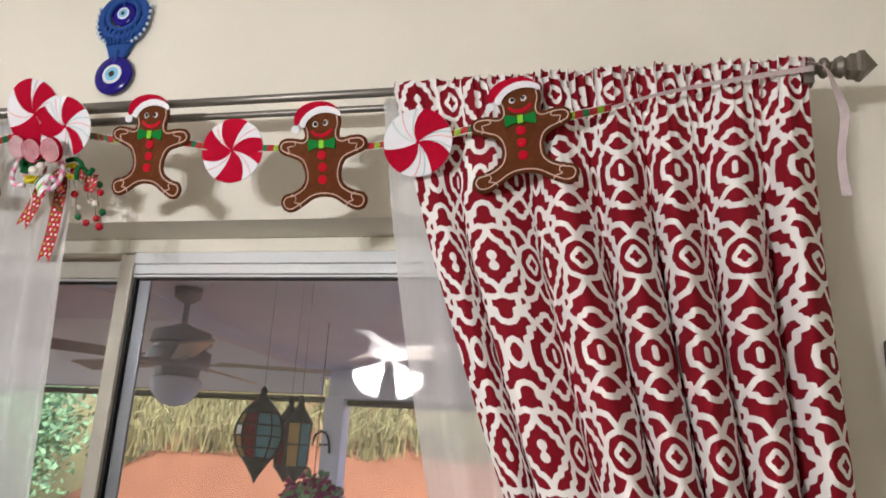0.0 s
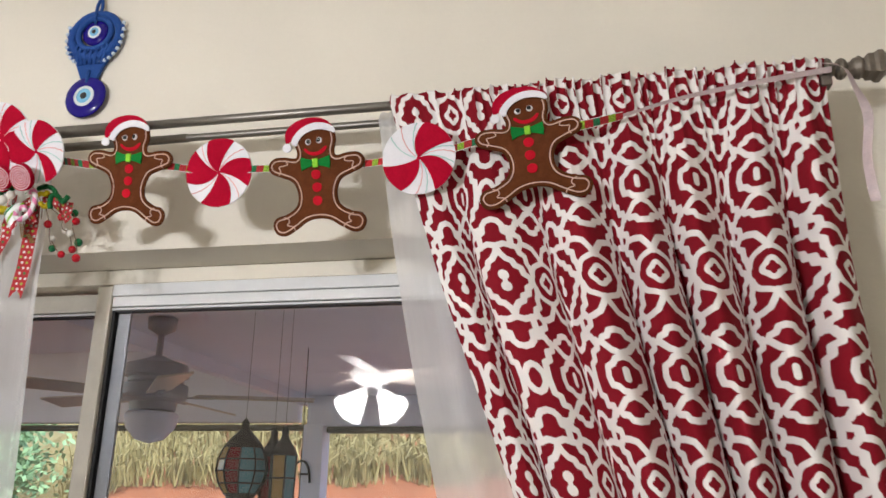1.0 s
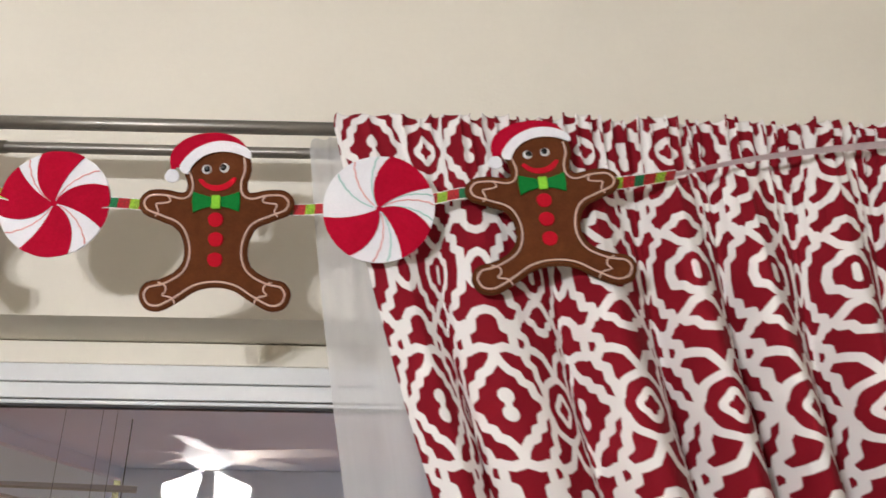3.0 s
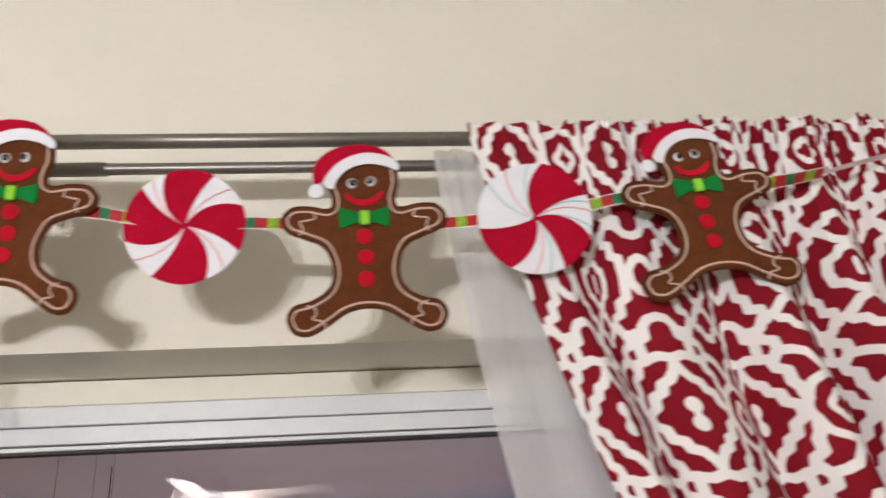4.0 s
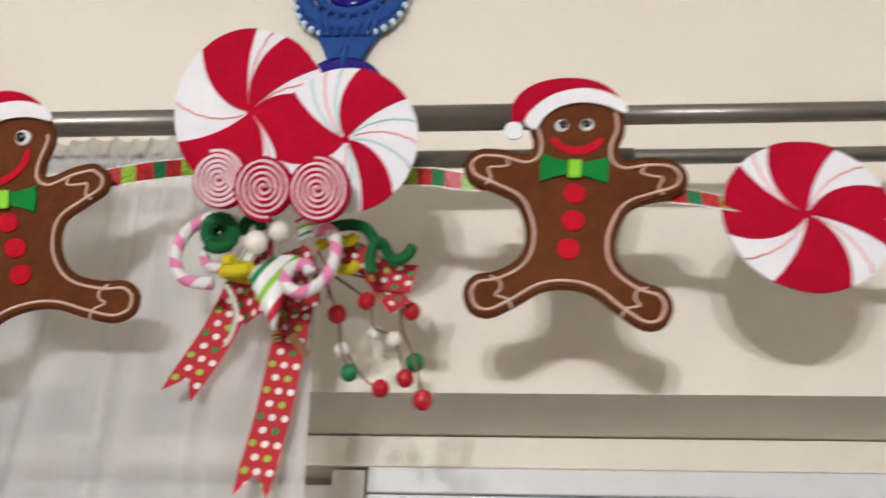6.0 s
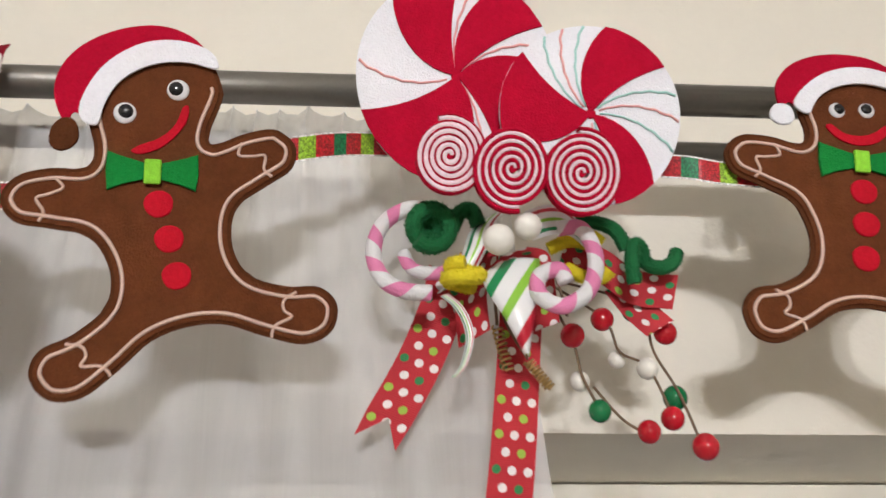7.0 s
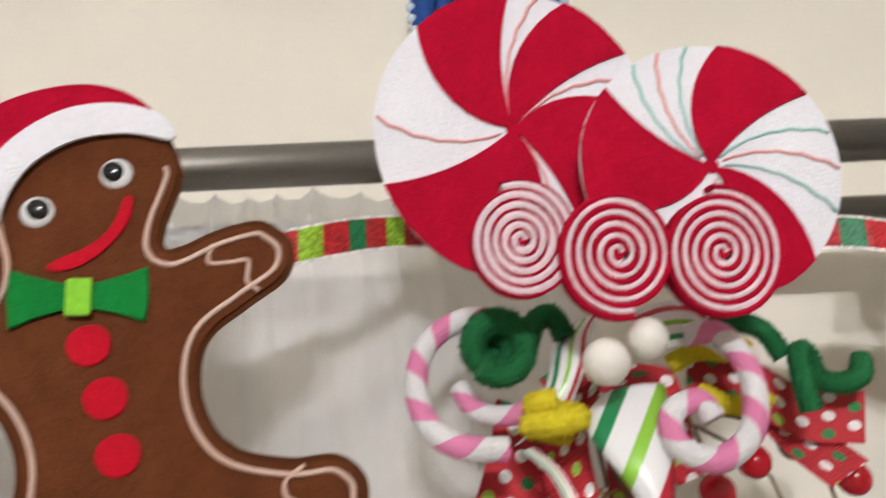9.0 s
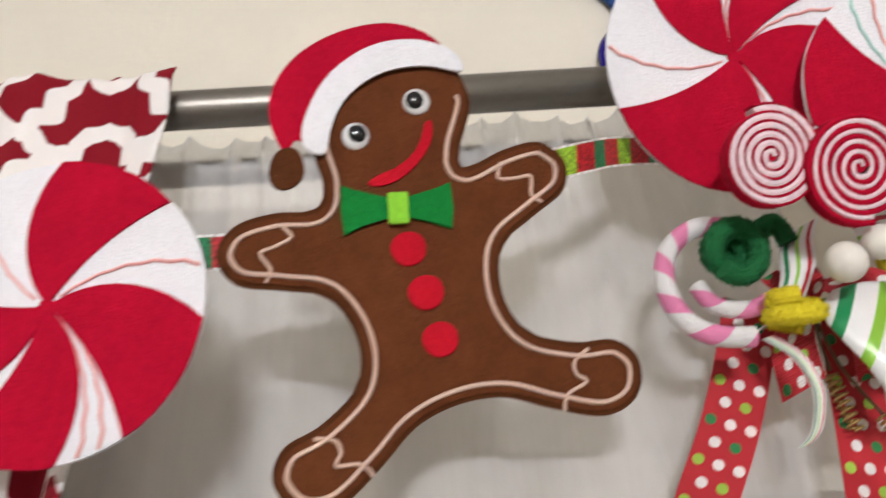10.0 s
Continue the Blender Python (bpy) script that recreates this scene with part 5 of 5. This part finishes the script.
lantern(pose(-1.083, 1.92, 1.81), [(0.070, -0.08), (0.098, -0.035), (0.113, 0.018), (0.108, 0.068), (0.086, 0.122)], 10, "round coloured glass and iron lantern hanging on the patio", [1, 0, 2, 1, 1], 0.11)
lantern(pose(-0.995, 2.05, 1.80), [(0.055, -0.10), (0.06, 0.0), (0.062, 0.10)], 6, "tall ruby glass and iron lantern hanging on the patio", [2, 2, 0])
lantern(pose(-0.900, 1.95, 1.80), [(0.056, -0.10), (0.058, 0.0), (0.060, 0.10)], 6, "tall amber glass and iron lantern hanging on the patio", [0, 0, 1])

# flower basket below the lanterns
basket = thing("flower_basket", pose(-1.22, 3.0, 1.50), "hanging basket of magenta flowers on the patio", "plant")
rnd = random.Random(8)
part("pot", lathe([(0.08, -0.20), (0.13, -0.12), (0.16, 0.0), (0.15, 0.0)], 20), BARK, basket, smooth=True)
PETAL = material("magenta_petals", (0.36, 0.015, 0.14), 0.7, grain=0.4, grain_scale=40)
for name, mat, n, rr in (("blossom", PETAL, 170, 0.20), ("foliage", LEAFY, 170, 0.19)):
    bm = bmesh.new()
    for _ in range(n):
        d = Vector((rnd.gauss(0, 1), rnd.gauss(0, 1), abs(rnd.gauss(0, 1)) * 0.9)).normalized() * rr * rnd.uniform(0.55, 1.05)
        e = Vector((rnd.uniform(-1, 1), rnd.uniform(-1, 1), rnd.uniform(-1, 1))).normalized()
        f = e.orthogonal().normalized()
        s = rnd.uniform(0.016, 0.032)
        bm.faces.new([bm.verts.new(d + e * s), bm.verts.new(d + f * s * 0.8), bm.verts.new(d - e * s), bm.verts.new(d - f * s * 0.8)])
    part(name, bm, mat, basket)
part("chain", tube([(0, 0, 0.1), (0, 0, patio_z(3.0) - 1.5)], 0.003, 6), IRON, basket)

# ground with a clay cutting and a grassy slope above it, which dies out beside the trees


def bank(x, y):
    k = min(max((x + 1.4 + 0.68 * y) / 1.2, 0.0), 1.0)
    return 0.10 + 0.90 * k * k * (3 - 2 * k) if y > 6 else 1.0


bm = bmesh.new()
rows = []
profile = [(0.4, -0.13), (4, -0.13), (6.2, -0.05), (7.2, 0.25), (8.0, 0.95), (8.8, 1.85), (9.6, 2.2), (11, 2.9), (14, 4.3), (20, 6.6), (40, 11), (120, 16), (600, 20)]
for y, z in profile:
    row = []
    for i in range(41):
        x = -60 + 3 * i if y < 100 else (-60 + 3 * i) * y / 60
        lift = 0.0 if y < 6 else 0.25 * noise.noise((x * 0.35, y * 0.3, 0)) + 0.12 * noise.noise((x * 1.1, y, 3))
        row.append(bm.verts.new((x, y, (z + lift) * bank(x, y))))
    rows.append(row)
for r0, r1 in zip(rows, rows[1:]):
    for i in range(40):
        bm.faces.new((r0[i], r0[i + 1], r1[i + 1], r1[i])).smooth = True
g = part("ground", bm, CLAY)
g.data.materials.append(STRAW)
for f in g.data.polygons:
    if f.center.y > 10.4:
        f.material_index = 1
tagged(g, "orange clay bank rising to a dry grassy slope", "ground", kind="structure")

# dry grass tufts on the slope
bm = bmesh.new()
rnd = random.Random(3)


def slope_z(y):
    for (y0, z0), (y1, z1) in zip(profile, profile[1:]):
        if y0 <= y <= y1:
            return z0 + (z1 - z0) * (y - y0) / (y1 - y0)
    return 0


for _ in range(560):
    cx, cy = rnd.uniform(-11, 3.5), 9.05 + 4.6 * rnd.random() ** 1.3
    cz, tall = slope_z(cy) * bank(cx, cy) - 0.10, rnd.uniform(0.45, 1.0)
    for _ in range(26):
        a, h = rnd.uniform(0, 2 * math.pi), tall * rnd.uniform(0.6, 1.1)
        out = Vector((math.cos(a), math.sin(a) - 0.35, 0)) * h * rnd.uniform(0.15, 0.6)
        p = Vector((cx + rnd.gauss(0, 0.12), cy + rnd.gauss(0, 0.10), cz))
        side = Vector((rnd.uniform(-1, 1), rnd.uniform(-0.3, 0.3), 0)).normalized() * 0.011
        mid, tip = p + out * 0.45 + Vector((0, 0, h * 0.62)), p + out * 1.25 + Vector((0, 0, h * rnd.uniform(0.35, 0.75)))
        v0, v1, v2, v3, v4 = (bm.verts.new(q) for q in (p - side, p + side, mid + side, mid - side, tip))
        bm.faces.new((v0, v1, v2, v3))
        bm.faces.new((v3, v2, v4))
BLADEM = material("straw_blades", (0.29, 0.25, 0.11), 0.8, grain=0.6, grain_scale=6.0, stain=0.45, stain_scale=0.9)
tagged(part("grass", bm, BLADEM), "dry yellow and green grass on the bank", "grass", kind="stuff")


def tree(x, y, z, h, spread, seed):
    """A trunk with limbs and a crown of many single leaves."""
    rnd = random.Random(seed)
    top = thing("tree", pose(x, y, z), "leafy green tree beyond the patio", "tree", "trees beyond the patio")
    bm = tube(smooth_path([(0, 0, -0.3), (0.1, 0, h * 0.3), (0.0, 0.1, h * 0.6), (0.15, 0, h * 0.85)], 5), lambda s: 0.14 * (1 - 0.75 * s), 8)
    tips = []
    for k in range(9):
        a, s = rnd.uniform(0, 6.28), rnd.uniform(0.25, 0.8)
        b = Vector((0.05, 0.03, h * s))
        e = b + Vector((math.cos(a) * spread * rnd.uniform(0.5, 1), math.sin(a) * spread * rnd.uniform(0.5, 1), h * rnd.uniform(0.05, 0.25)))
        tube([b, (b + e) / 2 + Vector((0, 0, 0.1)), e], lambda q: 0.05 * (1 - 0.7 * q), 6, bm=bm)
        tips += [e, (b + e) / 2, e + Vector((rnd.gauss(0, 0.4), rnd.gauss(0, 0.4), rnd.gauss(0, 0.3)))]
    part("trunk", bm, BARK, top, smooth=True)
    bm = bmesh.new()
    for _ in range(7000):
        c = rnd.choice(tips) + Vector((rnd.gauss(0, spread * 0.22), rnd.gauss(0, spread * 0.22), rnd.gauss(0, spread * 0.20)))
        e = Vector((rnd.uniform(-1, 1), rnd.uniform(-1, 1), rnd.uniform(-1, 0.4))).normalized()
        f = e.orthogonal().normalized()
        s = rnd.uniform(0.03, 0.07)
        bm.faces.new([bm.verts.new(c + e * s), bm.verts.new(c + f * s * 0.45), bm.verts.new(c - e * s), bm.verts.new(c - f * s * 0.45)])
    part("crown", bm, LEAFY, top)


for k, (x, y, h, sp) in enumerate(((-7.5, 6.8, 3.4, 1.3), (-9.0, 8.2, 4.2, 1.5), (-8.0, 6.0, 2.6, 1.2), (-11.2, 11.0, 5.0, 2.0), (-10.2, 9.0, 3.2, 1.5))):
    tree(x, y, slope_z(y) * bank(x, y), h, sp, 20 + k)
